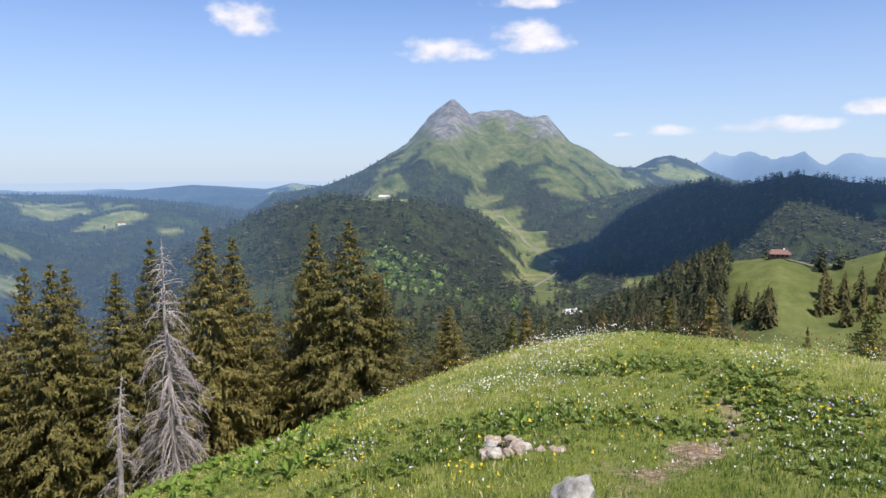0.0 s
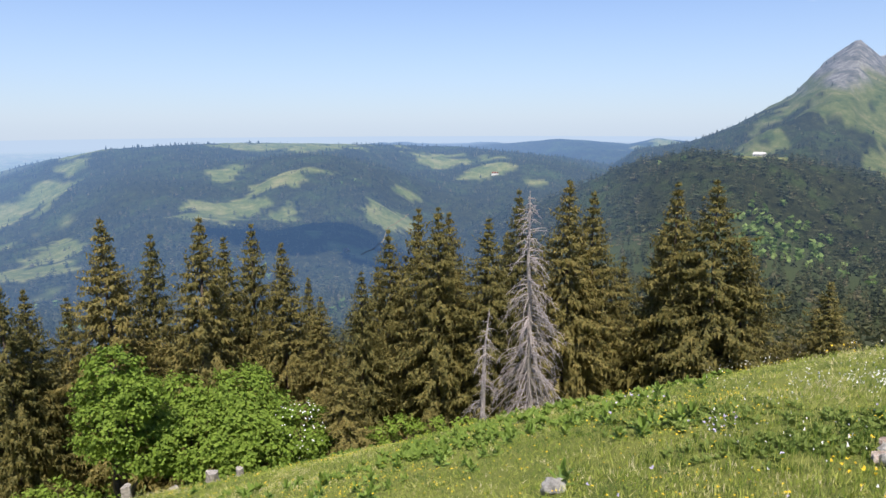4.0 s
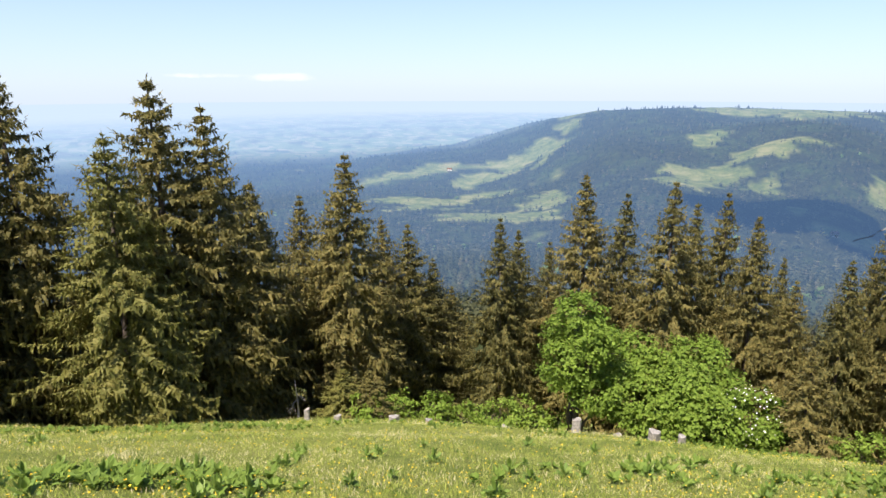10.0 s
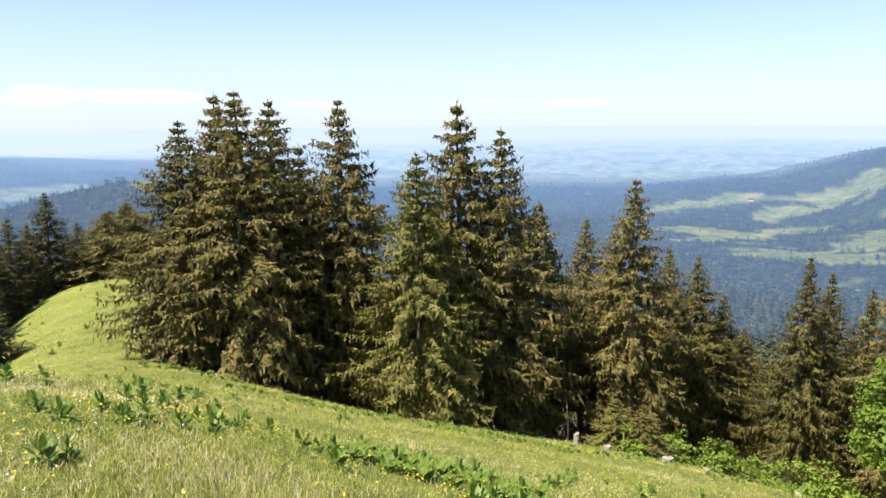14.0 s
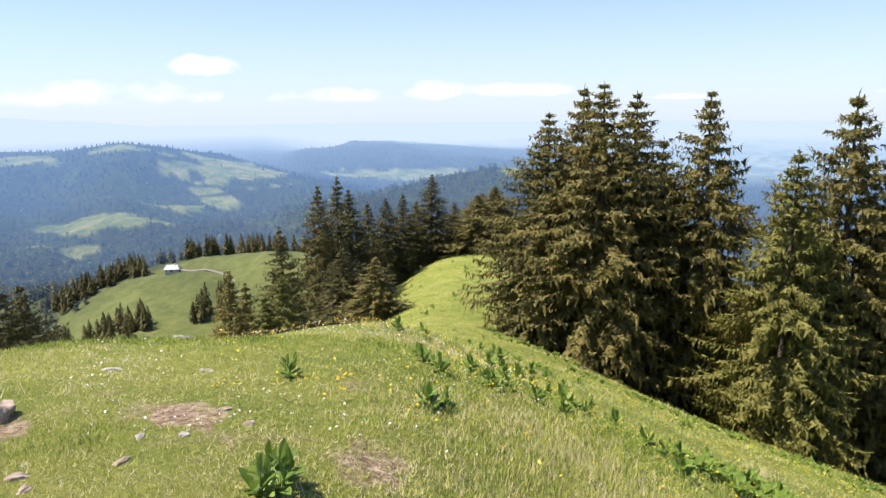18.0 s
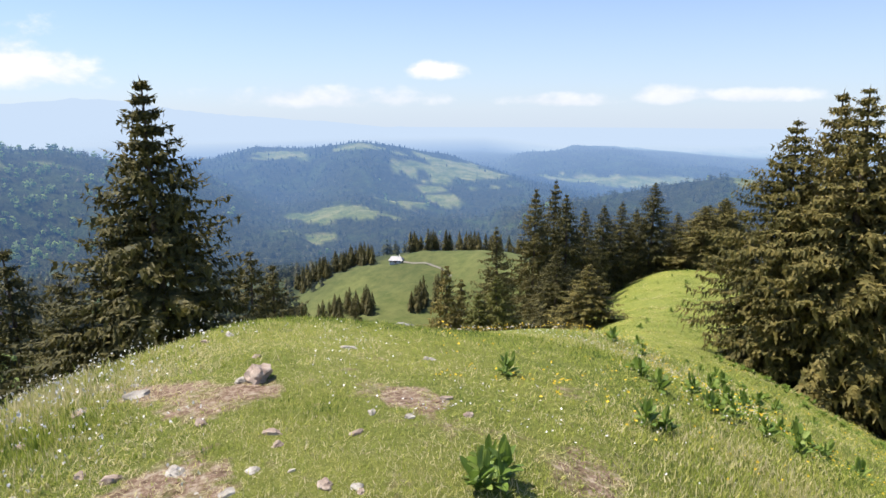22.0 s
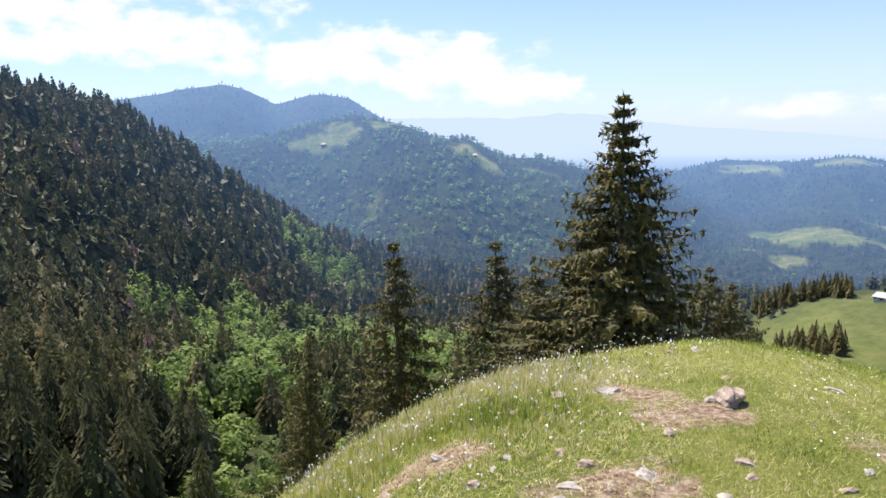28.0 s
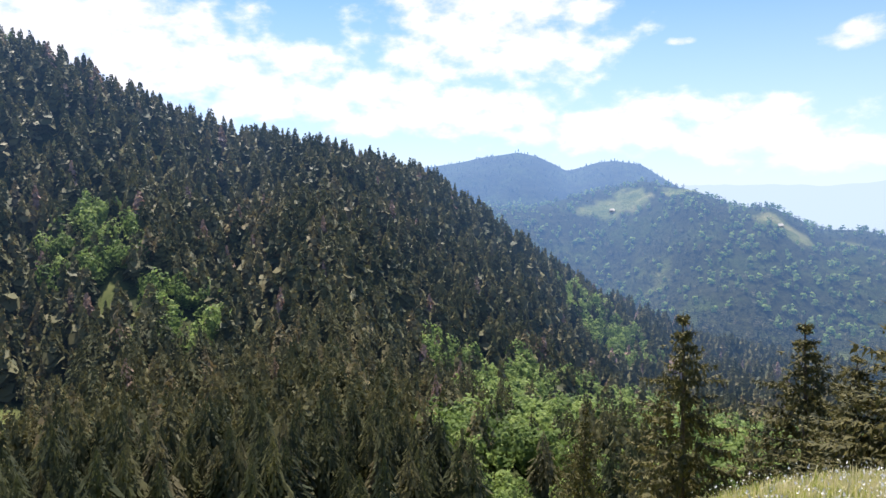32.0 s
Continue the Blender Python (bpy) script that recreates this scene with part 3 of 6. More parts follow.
def tubes_mesh(name, tubes, mat, smooth=True):
    vs, fs, n = [], [], 0
    for v, f in tubes:
        vs.append(v)
        fs.append(f + n)
        n += len(v)
    f = np.concatenate(fs)
    me = mesh_from(name, np.concatenate(vs), f.ravel(), np.full(len(f), 4), smooth)
    me.materials.append(mat)
    return me


# ---- tree materials ----


def leaf_material(name, stops, through_light=0.25, far=False, attr=""):
    m, nt, b = material(name, 0.65)
    b.inputs["Specular IOR Level"].default_value = 0.2
    g = nt.nodes.new("ShaderNodeNewGeometry")
    info = nt.nodes.new("ShaderNodeObjectInfo")
    if attr:
        pick = attribute(nt, attr)
    else:
        pick = math_node(nt, "ADD", math_node(nt, "MULTIPLY", g.outputs["Random Per Island"], 0.65), math_node(nt, "MULTIPLY", info.outputs["Random"], 0.35))
    col = ramp_node(nt, pick, stops)
    fine = noise_node(nt, 3.0 if not far else 0.5, 4, 0.6, g.outputs["Position"])
    col = mix_node(nt, math_node(nt, "MULTIPLY", fine, 0.5), col, (0.02, 0.025, 0.008))
    nt.links.new(col, b.inputs["Base Color"])
    out = nt.nodes["Material Output"]
    tr = nt.nodes.new("ShaderNodeBsdfTranslucent")
    nt.links.new(col, tr.inputs["Color"])
    mix = nt.nodes.new("ShaderNodeMixShader")
    mix.inputs[0].default_value = through_light
    nt.links.new(b.outputs[0], mix.inputs[1])
    nt.links.new(tr.outputs[0], mix.inputs[2])
    last = mix.outputs[0]
    # distant leaves get the haze painted on as emission
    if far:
        e = haze_glow(nt)
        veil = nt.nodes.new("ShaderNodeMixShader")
        nt.links.new(attribute(nt, "painted_haze"), veil.inputs[0])
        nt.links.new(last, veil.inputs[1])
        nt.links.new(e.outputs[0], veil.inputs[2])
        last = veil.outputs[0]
    nt.links.new(last, out.inputs["Surface"])
    return m


def bark_material(name, dark, light):
    m, nt, b = material(name, 0.9)
    co = nt.nodes.new("ShaderNodeTexCoord").outputs["Object"]
    n1 = noise_node(nt, 9.0, 8, 0.7, co)
    nt.links.new(ramp_node(nt, n1, [(0.3, dark), (0.7, light)]), b.inputs["Base Color"])
    bump_node(nt, b, n1, 0.8, 0.03)
    return m


needle_material = leaf_material("spruce_needles", [(0.0, (0.085, 0.085, 0.025)), (0.4, (0.195, 0.167, 0.05)), (0.75, (0.285, 0.227, 0.068)), (1.0, (0.36, 0.27, 0.088))], 0.32)
fresh_needle_material = leaf_material("fresh_spruce_needles", [(0.0, (0.085, 0.092, 0.02)), (0.5, (0.185, 0.178, 0.04)), (1.0, (0.28, 0.245, 0.064))])
bark = bark_material("spruce_bark", (0.05, 0.036, 0.026), (0.17, 0.13, 0.1))
dead_bark = bark_material("weathered_dead_wood", (0.2, 0.165, 0.15), (0.46, 0.4, 0.37))
maple_leaf_material = leaf_material("maple_leaves", [(0.0, (0.14, 0.21, 0.028)), (0.5, (0.25, 0.36, 0.045)), (1.0, (0.38, 0.47, 0.08))], 0.4)
# darker copy of the spruce needles: the shade of backlit crowns put into colour
shaded_needle_material = leaf_material("shaded_spruce_needles", [(0.0, (0.05, 0.052, 0.02)), (0.4, (0.115, 0.102, 0.034)), (0.75, (0.175, 0.145, 0.046)), (1.0, (0.26, 0.2, 0.066))], 0.28)
forest_material = leaf_material("forest_needles", [(0.0, (0.06, 0.072, 0.03)), (0.5, (0.135, 0.13, 0.053)), (0.9, (0.22, 0.19, 0.08)), (0.975, (0.26, 0.2, 0.098)), (0.985, (0.38, 0.25, 0.19))], 0.18, True, "tint")
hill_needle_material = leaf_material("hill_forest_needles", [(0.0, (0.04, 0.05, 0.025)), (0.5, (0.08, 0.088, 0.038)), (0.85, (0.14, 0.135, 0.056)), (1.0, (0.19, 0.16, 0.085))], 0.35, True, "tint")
leafy_material = leaf_material("forest_leaves", [(0.0, (0.13, 0.195, 0.055)), (0.5, (0.245, 0.34, 0.09)), (1.0, (0.37, 0.46, 0.135))], 0.48, True, "tint")

# ---- spruces near the summit ----


def spruce_crown(seed, high, wide, low=0.06, droop=1.0, dense=1.0, cone=0.0, whorl=0.55):
    """The twigs of one spruce, as small triangles: boughs with side sprays and hanging branchlets. cone: 0 a column, 1 a wide cone."""
    rng = np.random.RandomState(seed)
    out_tris = []
    down = np.array([0, 0, -1.0])

    def twigs(o, w, sd, ln, wd):
        s = sd * wd[:, None]
        out_tris.append(np.stack([o - s, o + s, o + w * ln[:, None]], 1))

    n = int(high * 34 * dense)
    f = low + (0.985 - low) * ((np.arange(n) + rng.uniform(0, 1, n)) / n)**1.08
    # boughs stand in whorls that show towards the top
    step_f = whorl / high
    near_whorl = (np.floor(f / step_f) + 0.5 + rng.normal(0, 0.12, n)) * step_f
    pull = np.clip((f - 0.45) * 1.1, 0.15 + 0.25 * cone, 0.6)
    z = high * np.clip(f * (1 - pull) + near_whorl * pull, low, 0.985)
    f = z / high
    phi = np.arange(n) * 2.39996 + rng.normal(0, 0.35, n) + seed
    column = np.minimum(1.0, 1.88 * (1 - f)**0.93) * (0.86 + 0.14 * np.minimum(1, f / 0.25))
    shape = column * (1 - cone) + 1.2 * (1 - f)**0.95 * cone
    lobes = 1 + 0.17 * np.sin(3 * phi + 1.9 * seed + 0.35 * z) + 0.13 * np.sin(5 * phi - 0.6 * z + seed) + 0.12 * np.sin(1.7 * z + 2 * phi)
    L = np.maximum(0.12, 1.22 * wide * shape * lobes * rng.choice([0.55, 0.75, 0.9, 1.0, 1.0, 1.12], n) * rng.uniform(0.9, 1.08, n))
    keep = (np.sin(2 * phi + 0.9 * z + seed * 3) + rng.normal(0, 0.5, n) > -1.45 + 0.2 * cone)
    z, f, phi, L = z[keep], f[keep], phi[keep], L[keep]
    n = len(z)
    bend = rng.uniform(0.7, 1.35, n)
    lift = 0.75 * f - 0.42 + rng.normal(0, 0.13, n)
    k = np.maximum(3, (L / 0.165).astype(int))
    b = np.repeat(np.arange(n), k)
    i = np.arange(len(b)) - np.repeat(np.cumsum(k) - k, k)
    s = (i + rng.uniform(0.2, 0.9, len(b))) / k[b]
    s = np.where(L[b] > 0.9, 0.28 + 0.72 * s, 0.1 + 0.9 * s)
    out = np.stack([np.cos(phi[b]), np.sin(phi[b]), 0 * s], 1)
    across = np.stack([-np.sin(phi[b]), np.cos(phi[b]), 0 * s], 1)
    sag = (0.5 - 0.34 * f[b]) * droop * bend[b]
    pos = out * (L[b] * s)[:, None]
    pos[:, 2] = z[b] + L[b] * (lift[b] * s - sag * s**2 + 0.85 * sag * s**4)
    slope = lift[b] - 2 * sag * s + 3.4 * sag * s**3
    tan = unit(out + slope[:, None] * np.array([0, 0, 1.0]))
    m = len(b)
    fan = np.minimum((0.14 + 0.3 * np.sin(np.clip(s, 0.1, 0.97) * math.pi)**0.8) * (1.1 - 0.55 * f[b]), 0.09 + 0.3 * L[b])
    for sign in (-1, 1):
        w = unit(tan * rng.uniform(0.35, 0.9, (m, 1)) + sign * across * rng.uniform(0.35, 1.0, (m, 1)) + down * rng.uniform(0.0, 0.8, (m, 1)) * droop + rng.normal(0, 0.22, (m, 3)))
        ln = fan * rng.uniform(0.6, 1.2, m)
        twigs(pos + rng.normal(0, 0.03, (m, 3)), w, unit(np.cross(w, out * 0.7 - down) + rng.normal(0, 0.6, (m, 3))), ln, 0.05 + 0.085 * ln)
    # hanging branchlets, two short pieces one below the other
    long = (0.12 + 0.27 * (1 - f[b])**0.7 * droop) * rng.uniform(0.5, 1.3, m)
    at = pos + across * (fan * rng.uniform(-0.9, 0.9, m))[:, None]
    way = unit(down + out * 0.18 + rng.normal(0, 0.2, (m, 3)))
    face = unit(across + rng.normal(0, 0.5, (m, 3)))
    twigs(at, way, face, long, 0.06 + 0.07 * long)
    h = (rng.uniform(0, 1, m) < 0.75) & (f[b] < 0.93)
    twigs((at + way * (0.6 * long)[:, None])[h], unit(way + rng.normal(0, 0.22, (m, 3)))[h], unit(face + rng.normal(0, 0.5, (m, 3)))[h], long[h] * 0.9, 0.05 + 0.06 * long[h])
    # shoots along the top of the bough, and its tip
    h = rng.uniform(0, 1, m) < 0.5
    ln = 0.15 * rng.uniform(0.6, 1.4, m)
    twigs(pos[h], unit(tan * 0.9 - down * 0.5 + rng.normal(0, 0.35, (m, 3)))[h], unit(across + rng.normal(0, 0.5, (m, 3)))[h], ln[h], 0.03 + 0.05 * ln[h])
    tip = np.flatnonzero(i == k[b] - 1)
    twigs(pos[tip], unit(tan[tip] + [0, 0, 0.15]), unit(across[tip] + rng.normal(0, 0.3, (len(tip), 3))), 0.16 + 0.08 * np.minimum(L[b][tip], 1.5), np.full(len(tip), 0.045))
    c = 9
    up = np.tile([[0, 0, 1.0]], (c, 1)) + rng.normal(0, 0.1, (c, 3))
    twigs(np.stack([np.zeros(c), np.zeros(c), np.linspace(high - 1.3, high - 0.2, c)], 1), unit(up), unit(rng.normal(0, 1, (c, 3))), np.full(c, 0.3), np.full(c, 0.03))
    return np.concatenate(out_tris)


def trunk_tubes(high, thick, seed, bare=0.0, low=0.06):
    rng = np.random.RandomState(seed + 50)
    zs = np.linspace(-0.6, high - 0.3, 12)
    pts = np.stack([0.02 * np.sin(zs * 0.7 + seed), 0.02 * np.cos(zs * 0.9), zs], 1)
    rad = thick * (1 - np.clip(zs, 0, None) / high)**0.9 + 0.012
    rad[0] *= 1.5
    tubes = [tube(pts, rad, 8)]
    for _ in range(int(bare * 90)):
        z = rng.uniform(0.05, low + 0.15 + bare * 0.5) * high
        phi, L = rng.uniform(0, 6.3), rng.uniform(0.4, 1.5)
        d = np.array([math.cos(phi), math.sin(phi), -0.25])
        tubes.append(tube([[0, 0, z], d * L * 0.5 + [0, 0, z], d * L + [0, 0, z - 0.15]], [0.024, 0.015, 0.005], 4))
    return tubes


def make_spruce(seed, high, wide, mat, low=0.06, droop=1.0, bare=0.0, dense=1.0, cone=0.0, whorl=0.55):
    root = thing("spruce_tree", Matrix.Identity(4), "olive-brown spruce tree", "tree", "spruces round the summit")
    part("trunk", tubes_mesh("trunk", trunk_tubes(high, 0.013 * high, seed, bare, low), bark), root, "grey-brown bark")
    v = spruce_crown(seed, high, wide, low, droop, dense, cone, whorl).reshape(-1, 3)
    me = mesh_from("crown", v, np.arange(len(v)), np.full(len(v) // 3, 3))
    me.materials.append(mat)
    part("crown", me, root)
    root["size"] = (high, wide)
    return root


# heading, distance, height, half width
SPRUCES_EAST = [
    (-19.1, 44, 18.1, 2.2), (-17.1, 47, 18.8, 2.2), (-22.7, 50, 20.9, 2), (-10.4, 46, 18.0, 2.5), (-7.4, 45, 17.2, 2.8), (-5.3, 46, 13.8, 2),
    (0.3, 46, 10.0, 1.7), (-2.1, 52, 8.9, 1.2), (-31.9, 44, 17.1, 2.2), (-30.0, 42, 16.2, 2.2), (-28.8, 47, 18.1, 2), (-26.0, 42, 15.3, 2),
    (-33.8, 46, 16.7, 1.8), (-36.7, 43, 13.0, 1.7), (-11.6, 50, 17.4, 1.7),
    (-24.4, 52, 18.6, 2.1), (-20.8, 54, 18.2, 2.1), (-14.6, 52, 16.2, 2.0), (-29.4, 54, 17.8, 2.1), (-34.9, 52, 16.2, 2.1),
]
SPRUCES_NORTH = [
    (-56.2, 46, 18.7, 2.5), (-53.2, 50, 19.1, 2.1), (-49.7, 44, 17.6, 2.6), (-47.5, 48, 17.8, 2), (-45.4, 50, 19.4, 2), (-43.0, 46, 16.4, 2),
    (-40.1, 44, 11.9, 1.5), (-63.0, 44, 15.0, 1.9), (-61.3, 46, 14.8, 1.8), (-58.9, 52, 15.9, 1.8), (-40.9, 56, 17.2, 1.6), (-67.6, 60, 12.4, 1.8),
    (-66.3, 64, 11.6, 1.6), (-79.9, 46, 16.1, 2.2), (-76.1, 41, 17.1, 2.7), (-73.0, 46, 14.7, 2), (-70.8, 47, 14.8, 2.3), (-68.9, 48, 12.7, 2), (-67.4, 50, 11.2, 1.6),
    (-77.5, 50, 16.0, 2),
]
SPRUCES_GROVE = [
    (-112.7, 37, 12.9, 2.4), (-110.0, 41, 16.0, 2.5), (-107.9, 36, 15.2, 3), (-105.6, 38, 16.0, 2.8), (-103.9, 42, 15.5, 2.4), (-99.7, 38, 17.7, 2.7),
    (-102.9, 45, 13.2, 2.4), (-90.3, 37, 18.4, 2.9), (-86.6, 38, 17.8, 2.8), (-92.5, 42, 14.5, 2.4), (-83.8, 42, 15.5, 2.4),
    (-118.3, 84, 7.5, 3), (-116.8, 90, 9.3, 3.2),
]
SPRUCES_RIDGE = [
    (-134.5, 62, 14.6, 2.2), (-131.7, 66, 16.5, 2.4), (-130.2, 70, 16.7, 2.4), (-128.8, 68, 13.8, 2.4), (-127.4, 72, 11.6, 2.2), (-126.0, 78, 11.2, 2.2),
    (-124.6, 82, 10.7, 2.2), (-122.2, 84, 11.2, 2.4), (-120.3, 98, 9.1, 2.6), (-118.0, 96, 9.4, 3), (-116.6, 100, 11.7, 3), (-123.4, 88, 9.3, 2.2),
    (-129.6, 54, 7.6, 2.2),
]
SPRUCES_SOUTH = [
    (-161.8, 27, 14.9, 3.35), (-165.3, 28, 11.0, 2.6), (-171.7, 34, 15.1, 2.7), (-155.3, 30, 8.6, 1.6), (-153.3, 31, 8.0, 1.5), (-168.7, 30, 11.1, 2.1),
    (-180.5, 34, 16.7, 2.5), (-146.8, 50, 11.3, 1.4), (-188.8, 44, 17.1, 1.7), (-189.0, 52, 17.1, 2.2),
]
SPRUCES_YOUNG = [
    (7.0, 52, 10.3, 1.8), (5.8, 50, 9.0, 1.5), (8.4, 54, 9.7, 1.4), (13.2, 60, 11.0, 1.4), (18.4, 50, 8.8, 1.6), (21.5, 48, 8.7, 1.7),
    (28.6, 56, 9.2, 0.8), (32.4, 40, 6.8, 1.4), (-139.0, 42, 8.6, 1.7), (-137.7, 44, 7.8, 1.5), (-136.1, 40, 5.4, 1.4), (-127.0, 48, 5.0, 2),
    (-38.3, 33, 5.5, 1.3), (-76.9, 35.5, 3.0, 1.2), (-74.6, 35.0, 2.8, 1.2),
]


def plant_spruces():
    kinds = {
        "tall": [make_spruce(1, 17.0, 2.4, needle_material, 0.16, 1.1, 0.3), make_spruce(2, 17.0, 2.4, needle_material, 0.07, 1.25), make_spruce(3, 17.0, 2.4, needle_material, 0.24, 1.0, 0.5, 0.9), make_spruce(4, 17.0, 2.6, needle_material, 0.02, 1.1), make_spruce(14, 17.0, 2.4, needle_material, 0.12, 1.4, 0.2, 0.85, 0.25)],
        "grove": [make_spruce(21, 17.0, 2.6, needle_material, 0.01, 1.3, 0, 1.3), make_spruce(22, 17.0, 2.6, needle_material, 0.02, 1.15, 0, 1.25, 0.15, 0.7), make_spruce(23, 17.0, 2.6, needle_material, 0.01, 1.4, 0, 1.1, 0.1)],
        "cone": [make_spruce(9, 14.0, 3.0, shaded_needle_material, 0.01, 0.9, 0, 1.5, 0.9, 0.5), make_spruce(10, 14.0, 3.0, shaded_needle_material, 0.01, 0.8, 0, 0.85, 0.8, 0.6), make_spruce(11, 14.0, 3.0, shaded_needle_material, 0.03, 0.7, 0.2, 0.75, 0.7, 0.7)],
        "slim": [make_spruce(7, 17.0, 2.6, shaded_needle_material, 0.01, 0.9, 0, 0.9, 0.5), make_spruce(8, 17.0, 2.6, shaded_needle_material, 0.01, 1.1, 0, 0.9, 0.35)],
        "young": [make_spruce(5, 9.0, 1.7, needle_material, 0.02, 0.6, 0, 1.1, 0.7), make_spruce(6, 9.0, 1.7, fresh_needle_material, 0.02, 0.6, 0, 1.1, 0.6)],
        "fresh": [make_spruce(16, 14.0, 2.9, fresh_needle_material, 0.01, 1.0, 0, 1.3, 0.45)],
    }
    used = set()
    rng = random.Random(4)

    def put(kind, k, row, label, group):
        az, r, high, wide = row
        wide *= 1.08
        root = kinds[kind][k]
        h0, w0 = root["size"]
        p = place(az, r, -0.1)
        m = Matrix.Translation(p) @ pose(0, 0, 0, rng.uniform(-1.2, 1.2), rng.uniform(-1.2, 1.2), rng.uniform(0, 360)) @ Matrix.Diagonal((wide / w0, wide / w0, high / h0, 1))
        if (kind, k) in used:
            root = copy_thing(root, Matrix.Identity(4))
            root.matrix_basis = m
        else:
            used.add((kind, k))
            root.matrix_basis = m
        tagged(root, label, "tree", group)

    for i, row in enumerate(SPRUCES_EAST):
        put("tall", (0, 2, 1, 4, 3)[i % 5], (*row[:3], row[3] * 1.06), "tall olive-brown spruce below the steep flowering meadow", "spruces below the meadow")
    for i, row in enumerate(SPRUCES_NORTH):
        put("tall", (0, 1, 4, 2, 1)[i % 5], row, "tall slender spruce in the row along the meadow's lower edge", "spruces below the meadow")
    for i, row in enumerate(SPRUCES_GROVE):
        put("grove", i % 3, (*row[:3], row[3] * 1.1), "broad dense spruce with boughs down to the grass", "grove beside the meadow")
    for i, row in enumerate(SPRUCES_RIDGE):
        put("slim", i % 2, (*row[:3], row[3] * 1.1), "dark spruce on the grassy ridge beyond the summit", "spruces on the ridge")
    for i, row in enumerate(SPRUCES_SOUTH):
        put("cone", 0 if i == 0 else 1 + i % 2, (*row[:3], row[3] * (1.15 if row[3] > 3 else 1.4)), "dark backlit spruce just below the summit's edge", "spruces below the summit")
    for i, row in enumerate(SPRUCES_YOUNG):
        put("young", i % 3 % 2, row, "small young spruce on the slope below the summit", "young spruces")
    put("fresh", 0, (-94.0, 33, 13.8, 2.9), "fresh yellow-green spruce in front of the darker grove", "grove beside the meadow")
    put("young", 1, (-134.6, 40, 6.0, 1.5), "small bright green spruce on the slope below the ridge", "young spruces")


plant_spruces()

# ---- forests ----


def star_spruce(count, seed, size=1.0):
    """A forest spruce of hanging sprays on an uneven cone round a dark core: unit height, half width about 0.19."""
    rng = np.random.RandomState(seed)
    f = ((np.arange(count) + rng.uniform(0, 1, count)) / count)**1.25
    z = 0.06 + 0.92 * f
    phi = np.arange(count) * 2.39996 + rng.normal(0, 0.4, count)
    lobes = 1 + 0.2 * np.sin(3 * phi + seed) + 0.15 * np.sin(9 * z + 2 * phi + seed * 2)
    reach = 0.19 * np.minimum(1.0, 1.5 * (1 - f)**0.85) * lobes * rng.choice([0.62, 0.8, 0.95, 1.05, 1.15], count) * rng.uniform(0.85, 1.15, count) + 0.008
    d = np.stack([np.cos(phi), np.sin(phi), 0 * phi], 1)
    side = np.stack([-np.sin(phi), np.cos(phi), rng.uniform(-0.4, 0.4, count)], 1)
    wide = size * (0.014 + 0.34 * reach) * rng.uniform(0.7, 1.3, count) * 11 / math.sqrt(count)
    short = 1.0 if count < 100 else 0.55
    drop = (0.03 + 0.3 * reach) * rng.uniform(0.6, 1.5, count) * short
    inner = d * ((1 - 0.55 * short * rng.uniform(0.7, 1.3, count)) * reach)[:, None] + np.stack([0 * z, 0 * z, z + 0.25 * drop], 1)
    outer = d * reach[:, None] + np.stack([0 * z, 0 * z, z - drop], 1)
    v = np.stack([inner + side * (wide * 0.75)[:, None], inner - side * (wide * 0.75)[:, None], outer - side * (wide * 0.5)[:, None], outer + side * (wide * 0.3)[:, None]], 1)
    if count < 40:
        tri = v[:, :3]
    else:
        tri = np.concatenate([v[:, [0, 1, 2]], v[:, [0, 2, 3]]])
    core = []
    for k in range(4):
        a, c = k * 1.5708, (k + 1) * 1.5708
        core.append([[0.06 * math.cos(a), 0.06 * math.sin(a), 0.02], [0.06 * math.cos(c), 0.06 * math.sin(c), 0.02], [0, 0, 0.8]])
    v = np.concatenate([tri, np.array(core)]).reshape(-1, 3)
    return v, np.arange(len(v)), 3


def leaf_ball(count, seed):
    """A broadleaved crown of many leaf clumps: unit height."""
    rng = np.random.RandomState(seed)
    d = unit(rng.normal(0, 1, (count, 3)))
    lump = 1 + 0.22 * np.sin(d[:, 0] * 5 + seed) + 0.18 * np.sin(d[:, 1] * 7 + 2) + 0.12 * np.sin(d[:, 2] * 9)
    p = d * (lump * rng.uniform(0.75, 1.0, count))[:, None] * [0.3, 0.3, 0.4] + [0, 0, 0.55]
    n = unit(d + rng.normal(0, 0.5, (count, 3)))
    a = unit(np.cross(n, rng.normal(0, 1, (count, 3))))
    b = np.cross(n, a)
    s = 0.95 / math.sqrt(count) * rng.uniform(0.6, 1.1, (count, 1))
    v = np.stack([p - a * s, p - b * s * 0.8, p + a * s, p + b * s * 0.8 - n * s * 0.3], 1).reshape(-1, 3)
    return v, np.arange(len(v)), 4


def cone_tree():
    k = 5
    ang = np.arange(k) * 2 * math.pi / k
    v = np.concatenate([np.stack([0.17 * np.cos(ang), 0.17 * np.sin(ang), np.full(k, 0.02)], 1), [[0, 0, 1.0]]])
    f = np.array([[i, (i + 1) % k, k] for i in range(k)]).ravel()
    return v, f, 3


def make_skyline():
    """For each heading, how high the land stands in view up to each distance."""
    heads = np.arange(-252, 48, 0.5)
    rings = np.geomspace(60, 4880, 220)
    HA, HR = np.meshgrid(heads, rings)
    tops = np.degrees(np.arctan2(land_height(HR, HA) + 6 - EYE, HR))
    return heads, rings, np.maximum.accumulate(tops, axis=0)


SKYLINE = make_skyline()


